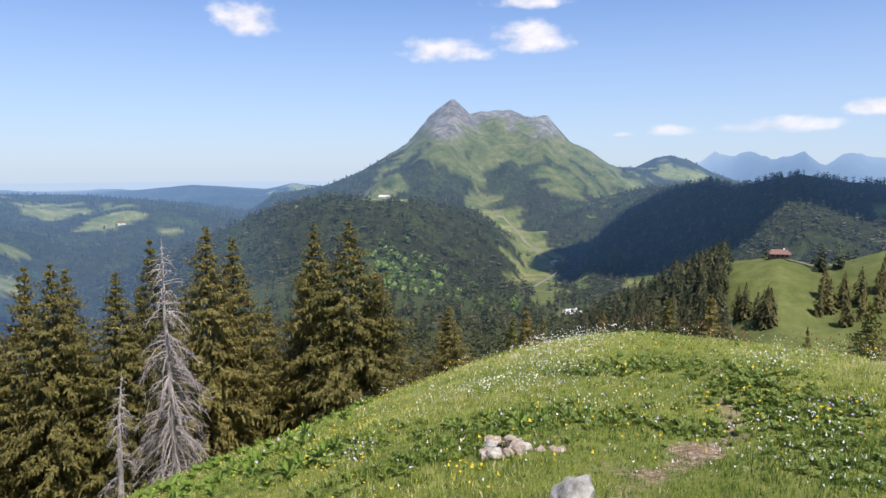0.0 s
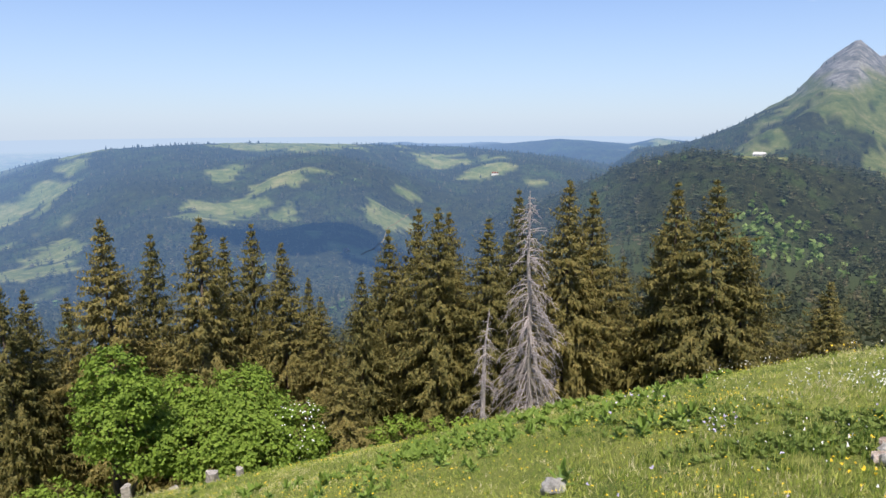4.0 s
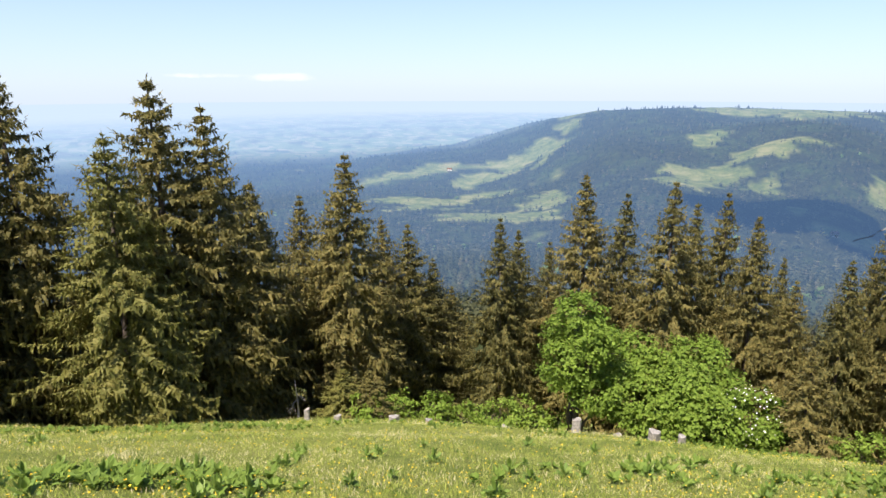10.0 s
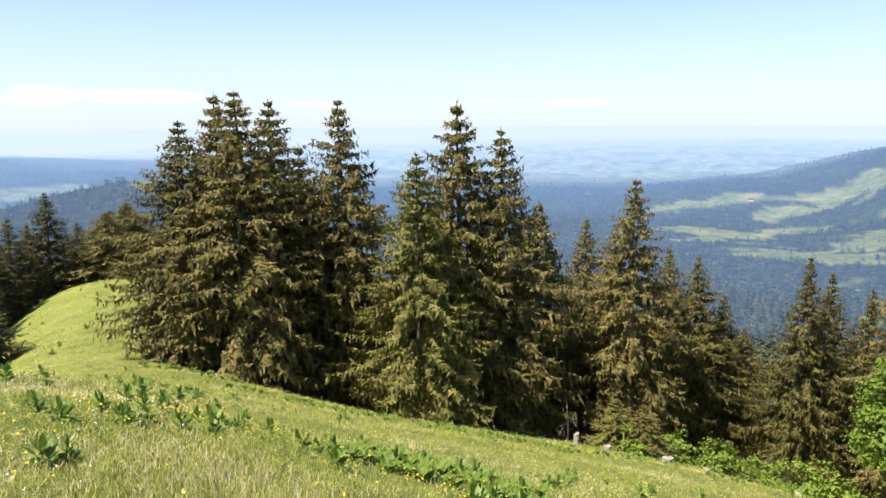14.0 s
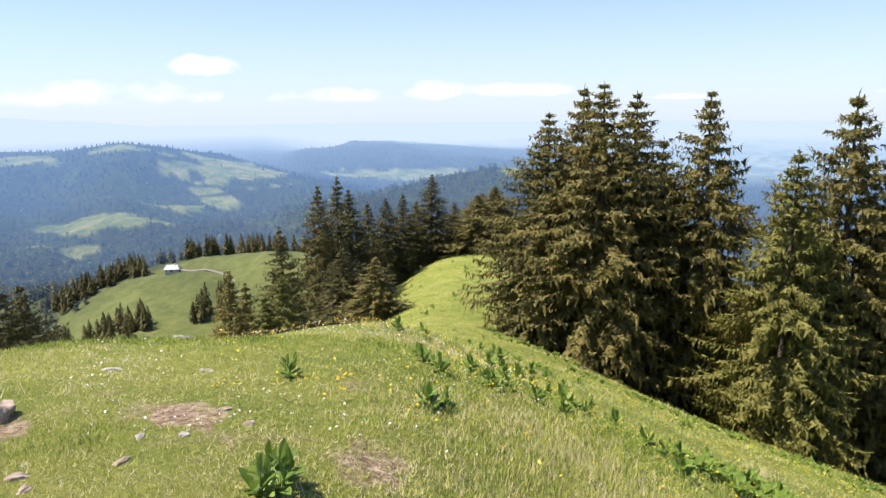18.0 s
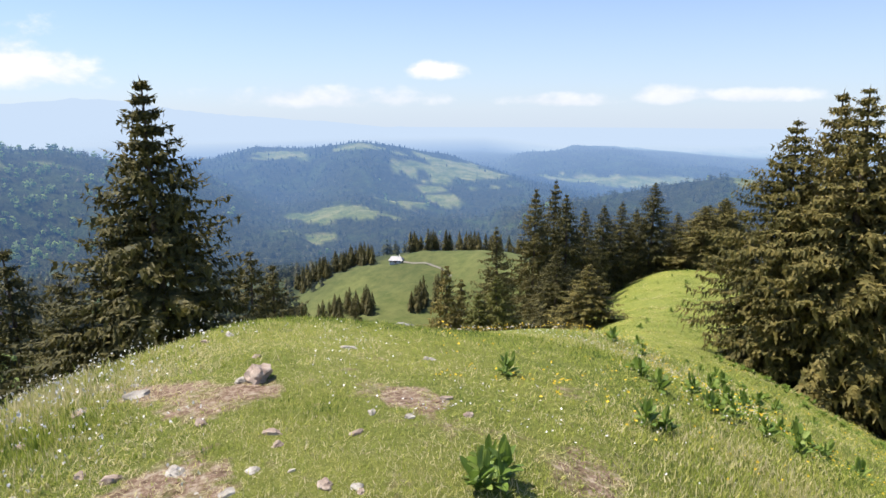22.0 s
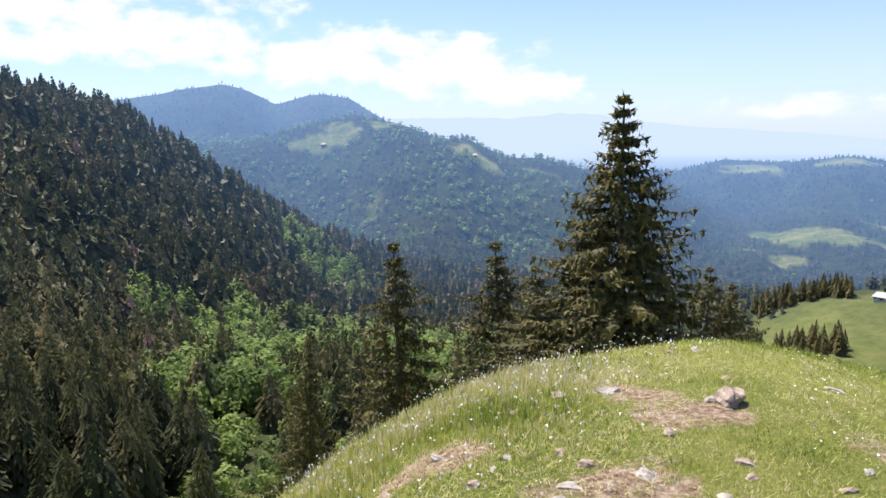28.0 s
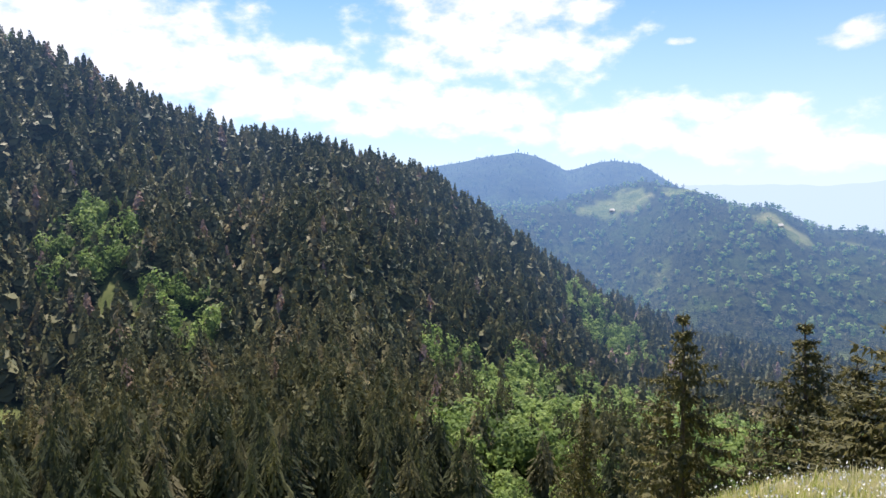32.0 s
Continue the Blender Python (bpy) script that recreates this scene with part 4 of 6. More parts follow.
def seen_points(count, r0, r1, a0, a1, seed, power=1.0):
    """Random places on land that is open to the summit."""
    rng = np.random.RandomState(seed)
    A = rng.uniform(a0, a1, count)
    u = rng.uniform(0, 1, count)
    R = np.exp(np.log(r0) + (np.log(r1) - np.log(r0)) * u**power)
    Z = land_height(R, A)
    heads, rings, skyline = SKYLINE
    ia = np.clip(((A + 252) / 0.5).astype(int), 0, len(heads) - 1)
    ir = np.clip(np.searchsorted(rings, R) - 3, 0, len(rings) - 1)
    el = np.degrees(np.arctan2(Z + 22 - EYE, R))
    return A, R, Z, (el > skyline[ir, ia]) , rng


def forest(name, template_list, mat, pts, high, spread, label, category):
    A, R, Z, rng = pts
    n = len(A)
    if not n:
        return
    H = rng.uniform(high[0], high[1], n)
    W = H * rng.uniform(spread[0], spread[1], n)
    turn = rng.uniform(0, 2 * math.pi, n)
    mats = np.zeros((n, 4, 4))
    c, s = np.cos(turn), np.sin(turn)
    mats[:, 0, 0], mats[:, 0, 1], mats[:, 1, 0], mats[:, 1, 1] = c * W, -s * W, s * W, c * W
    mats[:, 2, 2], mats[:, 3, 3] = H, 1
    mats[:, 0, 3], mats[:, 1, 3], mats[:, 2, 3] = R * np.sin(np.radians(A)), R * np.cos(np.radians(A)), Z - 0.5
    tint, painted_haze = rng.uniform(0, 1, n), haze_share(A, R)
    verts, faces, base, tints, airs = [], [], 0, [], []
    k = len(template_list)
    for i, (tv, tf, sides) in enumerate(template_list):
        m = mats[i::k]
        v = np.einsum("kij,vj->kvi", m[:, :3, :3], tv) + m[:, None, :3, 3]
        faces.append((tf[None] + (np.arange(len(m)) * len(tv))[:, None]).ravel() + base)
        verts.append(v.reshape(-1, 3))
        base += len(verts[-1])
        tints.append(np.repeat(tint[i::k], len(tv)))
        airs.append(np.repeat(painted_haze[i::k], len(tv)))
    f = np.concatenate(faces)
    me = mesh_from(name, np.concatenate(verts), f, np.full(len(f) // sides, sides))
    store(me, "tint", np.concatenate(tints))
    store(me, "painted_haze", np.concatenate(airs))
    me.materials.append(mat)
    return tagged(new(name, me), label, category, kind="stuff")


def grow_forests():
    fine = [star_spruce(600, s, 0.68) for s in (11, 12, 13, 14)]
    middle = [star_spruce(150, s, 0.9) for s in (21, 22, 23, 24)]
    spruces = [star_spruce(56, s, 1.3) for s in (1, 2, 3, 4)]
    small = [star_spruce(24, s, 1.2) for s in (5, 6, 7)]
    tiny = [star_spruce(9, s, 1.3) for s in (15, 16, 17)]
    balls = [leaf_ball(210, s) for s in (1, 2, 3)]
    clumps = [leaf_ball(14, s) for s in (4, 5)]

    def pick(count, r0, r1, a0, a1, seed, power=1.0):
        A, R, Z, seen, rng = seen_points(count, r0, r1, a0, a1, seed, power)
        low = ((A > -112) & (A < -14) & (R < 170)) | ((A > -158) & (A < -122) & (R < 340)) | ((A > 19) & (R < 240)) | ((A > -203) & (A < -168) & (R < 105))
        lone = (0.03 + 0.08 * np.clip(fbm(R * np.sin(np.radians(A)) / 30, R * np.cos(np.radians(A)) / 30, 3), 0, 1)) * (R > 700) * (1 - plain_share(A, R))
        keep = seen & ~low & (rng.uniform(0, 1, count) < np.maximum(wood_share(A, R) * 1.6 - 0.6, lone))
        leafy = (rng.uniform(0, 1, count) < leafy_share(A, R)) & ~((A > -160) & (R < 480))
        a, b = keep & ~leafy, keep & leafy
        return (A[a], R[a], Z[a], rng), (A[b], R[b], Z[b], rng)

    s, l = pick(620, 80, 165, -248, -168, 20, 0.8)
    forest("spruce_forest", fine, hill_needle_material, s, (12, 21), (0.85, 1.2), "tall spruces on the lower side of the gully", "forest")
    forest("broadleaf_forest", balls, leafy_material, l, (4, 8), (1.0, 1.5), "fresh green shrubs at the foot of the gully", "forest")
    s, l = pick(1700, 165, 270, -248, -168, 25, 0.9)
    forest("spruce_forest", middle, forest_material, s, (11, 19), (0.85, 1.25), "spruces rising from the steep gully below the summit", "forest")
    forest("broadleaf_forest", balls, leafy_material, l, (8, 13), (0.9, 1.4), "fresh green broadleaved trees in the gully", "forest")
    s, l = pick(7000, 270, 760, -248, -168, 21, 0.85)
    forest("spruce_forest", spruces, forest_material, s, (11, 20), (0.85, 1.3), "dense brownish spruce forest on the steep opposite slope", "forest")
    forest("broadleaf_forest", balls, leafy_material, l, (8, 15), (0.8, 1.3), "fresh green broadleaved trees among the spruces", "forest")
    s, l = pick(900, 250, 430, 11.5, 23.2, 26)
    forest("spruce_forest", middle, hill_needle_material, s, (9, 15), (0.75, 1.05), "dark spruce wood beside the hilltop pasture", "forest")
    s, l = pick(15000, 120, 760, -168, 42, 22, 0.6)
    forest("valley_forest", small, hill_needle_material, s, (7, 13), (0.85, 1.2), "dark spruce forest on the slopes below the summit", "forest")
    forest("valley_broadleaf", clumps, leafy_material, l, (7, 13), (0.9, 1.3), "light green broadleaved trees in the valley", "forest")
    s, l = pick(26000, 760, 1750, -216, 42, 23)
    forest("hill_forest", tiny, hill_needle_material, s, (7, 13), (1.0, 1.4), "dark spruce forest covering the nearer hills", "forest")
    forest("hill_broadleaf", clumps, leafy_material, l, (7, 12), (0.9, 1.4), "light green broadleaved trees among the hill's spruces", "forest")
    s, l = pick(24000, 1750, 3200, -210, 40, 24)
    forest("far_forest", [cone_tree()], hill_needle_material, s, (6, 11), (1.1, 1.9), "forest on the far hills, veiled in painted blue haze", "forest")


grow_forests()
# ---- dead trees ----


def dead_spruce(az, r, high, thick, limbs, lean=(0, 0), name="dead_spruce", label="", long=2.3, from_top=True):
    rng = np.random.RandomState(int(abs(az) * 10))
    root = thing(name, Matrix.Translation(place(az, r, -0.2)) @ pose(0, 0, 0, lean[0], lean[1], 30), label, "dead tree")
    zs = np.linspace(-0.4, high, 14)
    pts = np.stack([0.05 * np.sin(zs), 0.05 * np.cos(zs * 0.8), zs], 1)
    part("trunk", tubes_mesh("trunk", [tube(pts, thick * (1 - np.clip(zs, 0, None) / high)**0.8 + 0.012, 8)], dead_bark), root)
    tubes, twigs = [], []
    for _ in range(limbs):
        f = rng.uniform(0.1, 0.97)
        z = f * high
        L = long * (1 - f)**0.7 * rng.uniform(0.6, 1.15) + 0.25
        phi = rng.uniform(0, 6.28)
        d = np.array([math.cos(phi), math.sin(phi), 0])
        s = np.linspace(0, 1, 6)
        p = d * (L * s * (1 - 0.12 * s))[:, None] + np.stack([0 * s, 0 * s, z + L * (0.3 * f * s - (rng.uniform(0.6, 1.5) - 0.6 * f) * s**1.7)], 1)
        p[1:] += rng.normal(0, 0.03, (5, 3))
        tubes.append(tube(p, 0.038 * (1 - 0.85 * s) * (1.1 - 0.5 * f) + 0.006, 4))
        for _ in range(int(7 + 16 * (1 - f))):
            k = rng.randint(1, 6)
            t = unit(d * 0.5 + rng.normal(0, 0.45, 3) + np.array([0, 0, -0.75]))
            l = rng.uniform(0.3, 1.1) * (1.15 - f)
            q = p[k]
            twigs.append(tube([q, q + t * l * 0.5 + [0, 0, 0.02], q + t * l + [0, 0, -0.08 * l]], [0.013, 0.009, 0.005], 3))
    for bough in tubes:
        part("branch", tubes_mesh("branch", [bough], dead_bark), root)
    if twigs:
        tagged(part("twigs", tubes_mesh("twigs", twigs, dead_bark), root, "fine bleached hanging twigs"), kind="stuff")
    return root


dead_spruce(-22.0, 38, 14.6, 0.22, 210, (0, -1), label="bleached grey dead spruce with hanging bare twigs", long=2.6)
dead_spruce(-26.3, 35.5, 7.6, 0.15, 40, (0, 3), "dead_spruce", "leaning grey dead trunk with short bare twigs", 0.7)
dead_spruce(-81.0, 36, 2.6, 0.06, 3, (2, 0), "dead_spruce", "thin pale dead pole among the spruces", 0.4)

# ---- broadleaved trees and shrubs at the meadow's edge ----


def leafy_crown(seed, lumps, leaves, size):
    """Leaves gathered in clumps on the shell of overlapping lumps (centre, radius)."""
    rng = np.random.RandomState(seed)
    out = []
    for c, rad in lumps:
        n = int(leaves * rad**2)
        clumps = unit(rng.normal(0, 1, (max(8, n // 28), 3))) * rad * rng.uniform(0.78, 1.05, (max(8, n // 28), 1)) * [1, 1, 0.85] + c
        k = rng.randint(0, len(clumps), n)
        p = clumps[k] + rng.normal(0, 0.17 * rad**0.5, (n, 3)) * [1, 1, 0.6]
        nrm = unit(unit(p - c) * 0.7 + np.array([0, 0, 0.6]) + rng.normal(0, 0.45, (n, 3)))
        a = unit(np.cross(nrm, rng.normal(0, 1, (n, 3))))
        b = np.cross(nrm, a)
        s = size * rng.uniform(0.6, 1.15, (n, 1))
        out.append(np.stack([p - a * s, p - b * s * 0.75 + nrm * s * 0.15, p + a * s * 1.1 - nrm * s * 0.2, p + b * s * 0.75 + nrm * s * 0.15], 1))
    return np.concatenate(out)


def broadleaf(name, az, r, lumps, seed, label, category, trunk, leaves=1000, size=0.105, blossom=None):
    root = thing(name, Matrix.Translation(place(az, r, -0.1)), label, category, "shrubs at the meadow's edge")
    rng = np.random.RandomState(seed)
    limbs = []
    for c, rad in lumps:
        base = np.array([rng.uniform(-0.2, 0.2), rng.uniform(-0.2, 0.2), -0.3])
        s = np.linspace(0, 1, 6)[:, None]
        p = base * (1 - s) + np.array(c) * s + np.concatenate([rng.normal(0, 0.12, (6, 2)) * np.sin(s * 3.1), np.zeros((6, 1))], 1)
        limbs.append(tube(p, np.linspace(trunk, trunk * 0.25, 6), 6))
        for _ in range(6):
            d = unit(rng.normal(0, 1, 3)) * rad * 0.9
            limbs.append(tube([p[3], (p[4] + np.array(c) + d * 0.5) / 2, np.array(c) + d], [trunk * 0.4, trunk * 0.25, 0.01], 4))
    part("limbs", tubes_mesh("limbs", limbs, bark), root, "grey-brown limbs")
    part("foliage", quads_mesh("foliage", leafy_crown(seed, [(np.array(c, float), rad) for c, rad in lumps], leaves, size), maple_leaf_material), root)
    if blossom:
        n = 260
        d = unit(rng.normal(0, 1, (n, 3)))
        c, rad = blossom
        p = np.array(c) + d * rad * [1, 1, 0.9]
        q = unit(np.cross(d, rng.normal(0, 1, (n, 3))))
        b = np.cross(d, q)
        s = 0.045
        part("blossom", quads_mesh("blossom", np.stack([p - q * s, p - b * s, p + q * s, p + b * s], 1), petal_white), root, "white blossom")
    return root


def petal_material(name, colour):
    m, nt, b = material(name, 0.6)
    g = nt.nodes.new("ShaderNodeNewGeometry")
    dark = tuple(c * 0.7 for c in colour)
    nt.links.new(ramp_node(nt, g.outputs["Random Per Island"], [(0.0, dark), (1.0, colour)]), b.inputs["Base Color"])
    return m


petal_white = petal_material("white_petals", (0.84, 0.8, 0.74))
petal_yellow = petal_material("yellow_petals", (0.75, 0.52, 0.03))
petal_violet = petal_material("violet_petals", (0.52, 0.45, 0.6))
petal_rust = petal_material("rusty_seed_heads", (0.3, 0.12, 0.07))

broadleaf("maple_tree", -56.3, 33, [((0, 0, 6.6), 1.15), ((-1.4, 0.3, 5.2), 1.2), ((1.3, 0.2, 5.5), 1.15), ((0.2, -0.5, 4.2), 1.5), ((-1.2, 0.2, 2.9), 1.25), ((1.2, 0.3, 2.8), 1.2), ((0.2, 0.4, 5.6), 1.0)], 11,
          "bright green young maple tree at the meadow's lower edge", "tree", 0.1)
broadleaf("maple_shrub", -51.3, 34, [((0, 0, 3.0), 2.2), ((1.8, 0, 2.6), 1.9), ((-1.3, 0.6, 4.0), 1.6)], 12, "bright green spreading maple shrub below the spruces", "shrub", 0.07)
broadleaf("maple_shrub", -46.6, 34, [((0, 0, 3.0), 2.2), ((1.4, -0.8, 2.4), 2.0), ((-1.0, 0.9, 3.9), 1.7)], 13, "bright green rounded maple shrub below the spruces", "shrub", 0.07)
broadleaf("rowan_shrub", -42.2, 33.5, [((0, 0, 2.0), 1.7), ((1.0, 0.8, 1.4), 1.2)], 14, "green rowan shrub dotted with white blossom", "shrub", 0.06, blossom=((0.2, -0.2, 2.1), 1.75))
SHRUBS = [
    (-68.3, 34.5, 0.95, 1.0), (-66.6, 35, 0.75, 0.7), (-63.0, 34.5, 1.0, 0.9), (-60.6, 34, 1.1, 1.0), (-58.8, 33.5, 0.9, 0.7), (-75.0, 34.5, 0.9, 0.9), (-73.0, 35, 0.8, 0.6),
    (-33.0, 34, 1.0, 0.9), (-30.5, 33, 0.8, 0.7), (-35.4, 35, 0.9, 0.8), (-27.8, 33, 0.8, 0.6), (-71.6, 36, 1.0, 0.9), (-64.8, 36, 0.9, 0.8),
]
for i, (az, r, rad, h) in enumerate(SHRUBS):
    broadleaf("green_shrub", az, r, [((0, 0, h), rad), ((rad * 0.8, 0.2, h * 0.8), rad * 0.75), ((-rad * 0.8, -0.2, h * 0.7), rad * 0.7)], 30 + i, "low leafy green shrub under the spruces", "shrub", 0.03, 420, 0.1)

# ---- stumps, rocks and the fire ring ----


def stone_material(name, dark, light, scale=9.0):
    m, nt, b = material(name, 0.9)
    co = nt.nodes.new("ShaderNodeTexCoord").outputs["Object"]
    a = noise_node(nt, scale, 9, 0.72, co)
    big = noise_node(nt, scale * 0.25, 4, 0.5, co)
    col = ramp_node(nt, a, [(0.34, dark), (0.5, tuple((p + q) / 2 for p, q in zip(dark, light))), (0.66, light)])
    col = mix_node(nt, math_node(nt, "MULTIPLY", big, 0.3), col, (0.25, 0.23, 0.16))
    nt.links.new(col, b.inputs["Base Color"])
    bump_node(nt, b, a, 0.9, 0.02)
    return m


grey_stone = stone_material("grey_streaked_limestone", (0.05, 0.048, 0.045), (0.46, 0.43, 0.39), 3.2)
limestone = stone_material("pale_limestone", (0.19, 0.165, 0.135), (0.58, 0.53, 0.46))
pink_stone = stone_material("pinkish_limestone", (0.15, 0.09, 0.065), (0.52, 0.42, 0.34))
charcoal = stone_material("charred_wood", (0.008, 0.008, 0.008), (0.05, 0.045, 0.04))
stump_wood = stone_material("weathered_stump_wood", (0.13, 0.11, 0.095), (0.46, 0.41, 0.37), 6.0)


def rock_mesh(name, size, seed, mat, detail=3, rough=0.42):
    rng = random.Random(seed)
    bm = bmesh.new()
    bmesh.ops.create_icosphere(bm, subdivisions=detail, radius=0.5)
    off = Vector((rng.uniform(0, 50), rng.uniform(0, 50), rng.uniform(0, 50)))
    cuts = [(Vector((rng.gauss(0, 1), rng.gauss(0, 1), rng.gauss(0, 0.6))).normalized(), rng.uniform(0.26, 0.42)) for _ in range(7)]
    for v in bm.verts:
        for n, d in cuts:
            over = v.co.dot(n) - d
            if over > 0:
                v.co -= n * over * 0.85
        v.co *= 1 + rough * noise.noise(v.co * 2.5 + off) + rough * 0.5 * noise.noise(v.co * 6 + off)
        v.co.x, v.co.y, v.co.z = v.co.x * size[0], v.co.y * size[1], v.co.z * size[2]
    me = bpy.data.meshes.new(name)
    bm.to_mesh(me)
    bm.free()
    me.materials.append(mat)
    return me


def rock(az, r, size, seed, mat, label, sink=0.3):
    ob = new("rock", rock_mesh("rock", size, seed, mat))
    ob.matrix_basis = Matrix.Translation(place(az, r, size[2] * (0.5 - sink))) @ pose(0, 0, 0, 0, 0, seed * 37)
    return tagged(ob, label, "rock", "stones on the summit")


rock(10.6, 5.15, (0.44, 0.32, 0.32), 1, grey_stone, "grey streaked weathered limestone boulder in the grass", 0.2)
rock(-154.3, 5.1, (0.27, 0.19, 0.17), 2, pink_stone, "reddish-grey rock set in bare earth on the summit", 0.25)
rock(-19.9, 7.25, (0.34, 0.3, 0.2), 3, grey_stone, "grey lichen-covered rock beside a gentian", 0.25)
rock(-142.9, 12.5, (0.5, 0.4, 0.3), 4, grey_stone, "grey rock on the summit's far edge", 0.45)
STONES = [
    (-155.6, 4.82, 0.10), (-158.7, 4.11, 0.10), (-160.6, 3.48, 0.11), (-153.2, 3.77, 0.10), (-163.5, 5.00, 0.17), (-167.5, 4.97, 0.1), (-172.0, 5.01, 0.1),
    (-181.8, 3.53, 0.1), (-177.3, 3.99, 0.11), (-165.2, 3.59, 0.1), (-167.5, 3.15, 0.07), (-161.5, 3.15, 0.08), (-168.8, 2.91, 0.07), (-155.6, 2.90, 0.08),
    (-142.1, 3.90, 0.07), (-137.2, 4.02, 0.08), (-172.8, 3.61, 0.06), (-170.3, 3.08, 0.05), (-157.9, 3.02, 0.05), (-146.5, 3.65, 0.08), (-145.2, 3.99, 0.07),
    (-149.1, 3.03, 0.09), (-146.4, 2.99, 0.07), (-139.1, 4.32, 0.08), (-151.7, 3.23, 0.05), (9.7, 6.98, 0.2), (-156.7, 7.1, 0.12), (-158.5, 6.9, 0.09), (-140.5, 5.6, 0.1), (14.2, 5.3, 0.07),
]
for i, (az, r, s) in enumerate(STONES):
    rock(az, r + 0.27, (s * 1.25, s * 0.85, s * 0.55), 20 + i, (limestone, pink_stone)[i % 2], "small pale stone half sunk in the summit grass", 0.5)
stone_rng = random.Random(31)
for i in range(18):
    az, r, s = stone_rng.uniform(-178, -146), stone_rng.uniform(2.9, 6.3), stone_rng.uniform(0.04, 0.1)
    rock(az, r, (s * stone_rng.uniform(1.0, 1.7), s, s * stone_rng.uniform(0.4, 0.7)), 120 + i, (limestone, pink_stone)[i % 2], "small weathered stone among the trodden grass", 0.5)


def fire_ring(az, r):
    root = thing("fire_ring", Matrix.Translation(place(az, r, 0.0)) @ Matrix.Scale(0.76, 4), "ring of pale stones round a burnt-out camp fire", "fire ring")
    rng = random.Random(9)
    for k in range(9):
        a = k * 2 * math.pi / 9
        s = rng.uniform(0.19, 0.28)
        ob = part("stone", rock_mesh("stone", (s * 1.25, s * 0.9, s * 0.8), 60 + k, limestone if k % 3 == 0 else pink_stone, 2, 0.4), root)
        x, y = 0.24 * math.cos(a), 0.21 * math.sin(a)
        ob.matrix_basis = pose(x, y, ground_offset(root, x, y) + s * 0.25, 0, 0, k * 50)
    for k in range(5):
        ob = part("charred_log", rock_mesh("charred_log", (0.22, 0.06, 0.06), 80 + k, charcoal, 2), root, "charred black wood")
        ob.matrix_basis = pose(rng.uniform(-0.1, 0.1), rng.uniform(-0.1, 0.1), 0.03 + 0.025 * k, 0, rng.uniform(-15, 15), k * 67)
    for k, (x, y, s) in enumerate([(-0.1, 0.3, 0.24), (0.12, 0.34, 0.2), (0.5, -0.02, 0.17), (0.68, 0.03, 0.13)]):
        ob = part("stone", rock_mesh("stone", (s * 1.2, s, s * 0.6), 90 + k, pink_stone, 2, 0.4), root)
        ob.matrix_basis = pose(x, y, ground_offset(root, x, y) + s * (0.55 if k < 2 else 0.12), 0, 0, k * 80)


def ground_offset(root, x, y):
    p = root.matrix_basis.translation
    X, Y = p.x + x, p.y + y
    return float(land_height(np.array([math.hypot(X, Y)]), np.array([math.degrees(math.atan2(X, Y))]))[0]) - p.z


fire_ring(5.1, 7.2)


def stump(az, r, wide, high, seed):
    rng = np.random.RandomState(seed)
    n, rows = 14, 5
    ang = np.arange(n) * 2 * math.pi / n
    flare = 1 + 0.18 * np.sin(ang * 3 + seed) + 0.1 * rng.normal(0, 1, n) * 0.5
    v = []
    for i in range(rows):
        f = i / (rows - 1)
        rad = wide / 2 * (1.45 - 0.45 * min(1, f * 2.2)) * flare
        z = -0.15 + (high + 0.15) * f + (0.08 * high * np.sin(ang + seed) if i == rows - 1 else 0)
        v.append(np.stack([rad * np.cos(ang), rad * np.sin(ang), np.zeros(n) + z], 1))
    v = np.concatenate(v + [[[0, 0, high * 0.97]]])
    faces, sizes = [], []
    for i in range(rows - 1):
        for k in range(n):
            faces += [i * n + k, i * n + (k + 1) % n, (i + 1) * n + (k + 1) % n, (i + 1) * n + k]
            sizes.append(4)
    for k in range(n):
        faces += [(rows - 1) * n + k, (rows - 1) * n + (k + 1) % n, rows * n]
        sizes.append(3)
    me = mesh_from("tree_stump", v, faces, sizes)
    me.materials.append(stump_wood)
    ob = new("tree_stump", me)
    ob.matrix_basis = Matrix.Translation(place(az, r))
    tagged(ob, "pale weathered tree stump at the meadow's edge", "tree stump", "stumps along the meadow")


for i, (az, r, w, h) in enumerate([(-80.2, 33, 0.32, 0.85), (-77.5, 31, 0.42, 0.5), (-72.5, 31, 0.6, 0.45), (-69.4, 31, 0.4, 0.3), (-49.5, 29, 0.6, 0.65), (-47.3, 29, 0.36, 0.55), (-62.6, 31.5, 0.45, 0.2), (-56.1, 30.5, 0.5, 0.95), (-52.5, 30.5, 0.5, 0.15)]):
    stump(az, r, w * 0.8, h * 0.75, i)

# ---- gentians: rosettes of broad ribbed leaves ----


def leaf_mesh(length, width, bend):
    rows = 5
    v, f = [], []
    for i in range(rows):
        s = i / (rows - 1)
        w = width * math.sin(math.pi * min(0.97, 0.12 + 0.85 * s))**0.8 / 2
        x, z = length * s * (1 - 0.12 * s), length * (0.55 * s - bend * s * s)
        v += [(x, -w, z + w * 0.45), (x, 0, z), (x, w, z + w * 0.45)]
    for i in range(rows - 1):
        for k in range(2):
            f += [i * 3 + k, i * 3 + k + 1, i * 3 + k + 4, i * 3 + k + 3]
    me = mesh_from("leaf", np.array(v), f, np.full(len(f) // 4, 4), True)
    me.materials.append(herb_material)
    return me


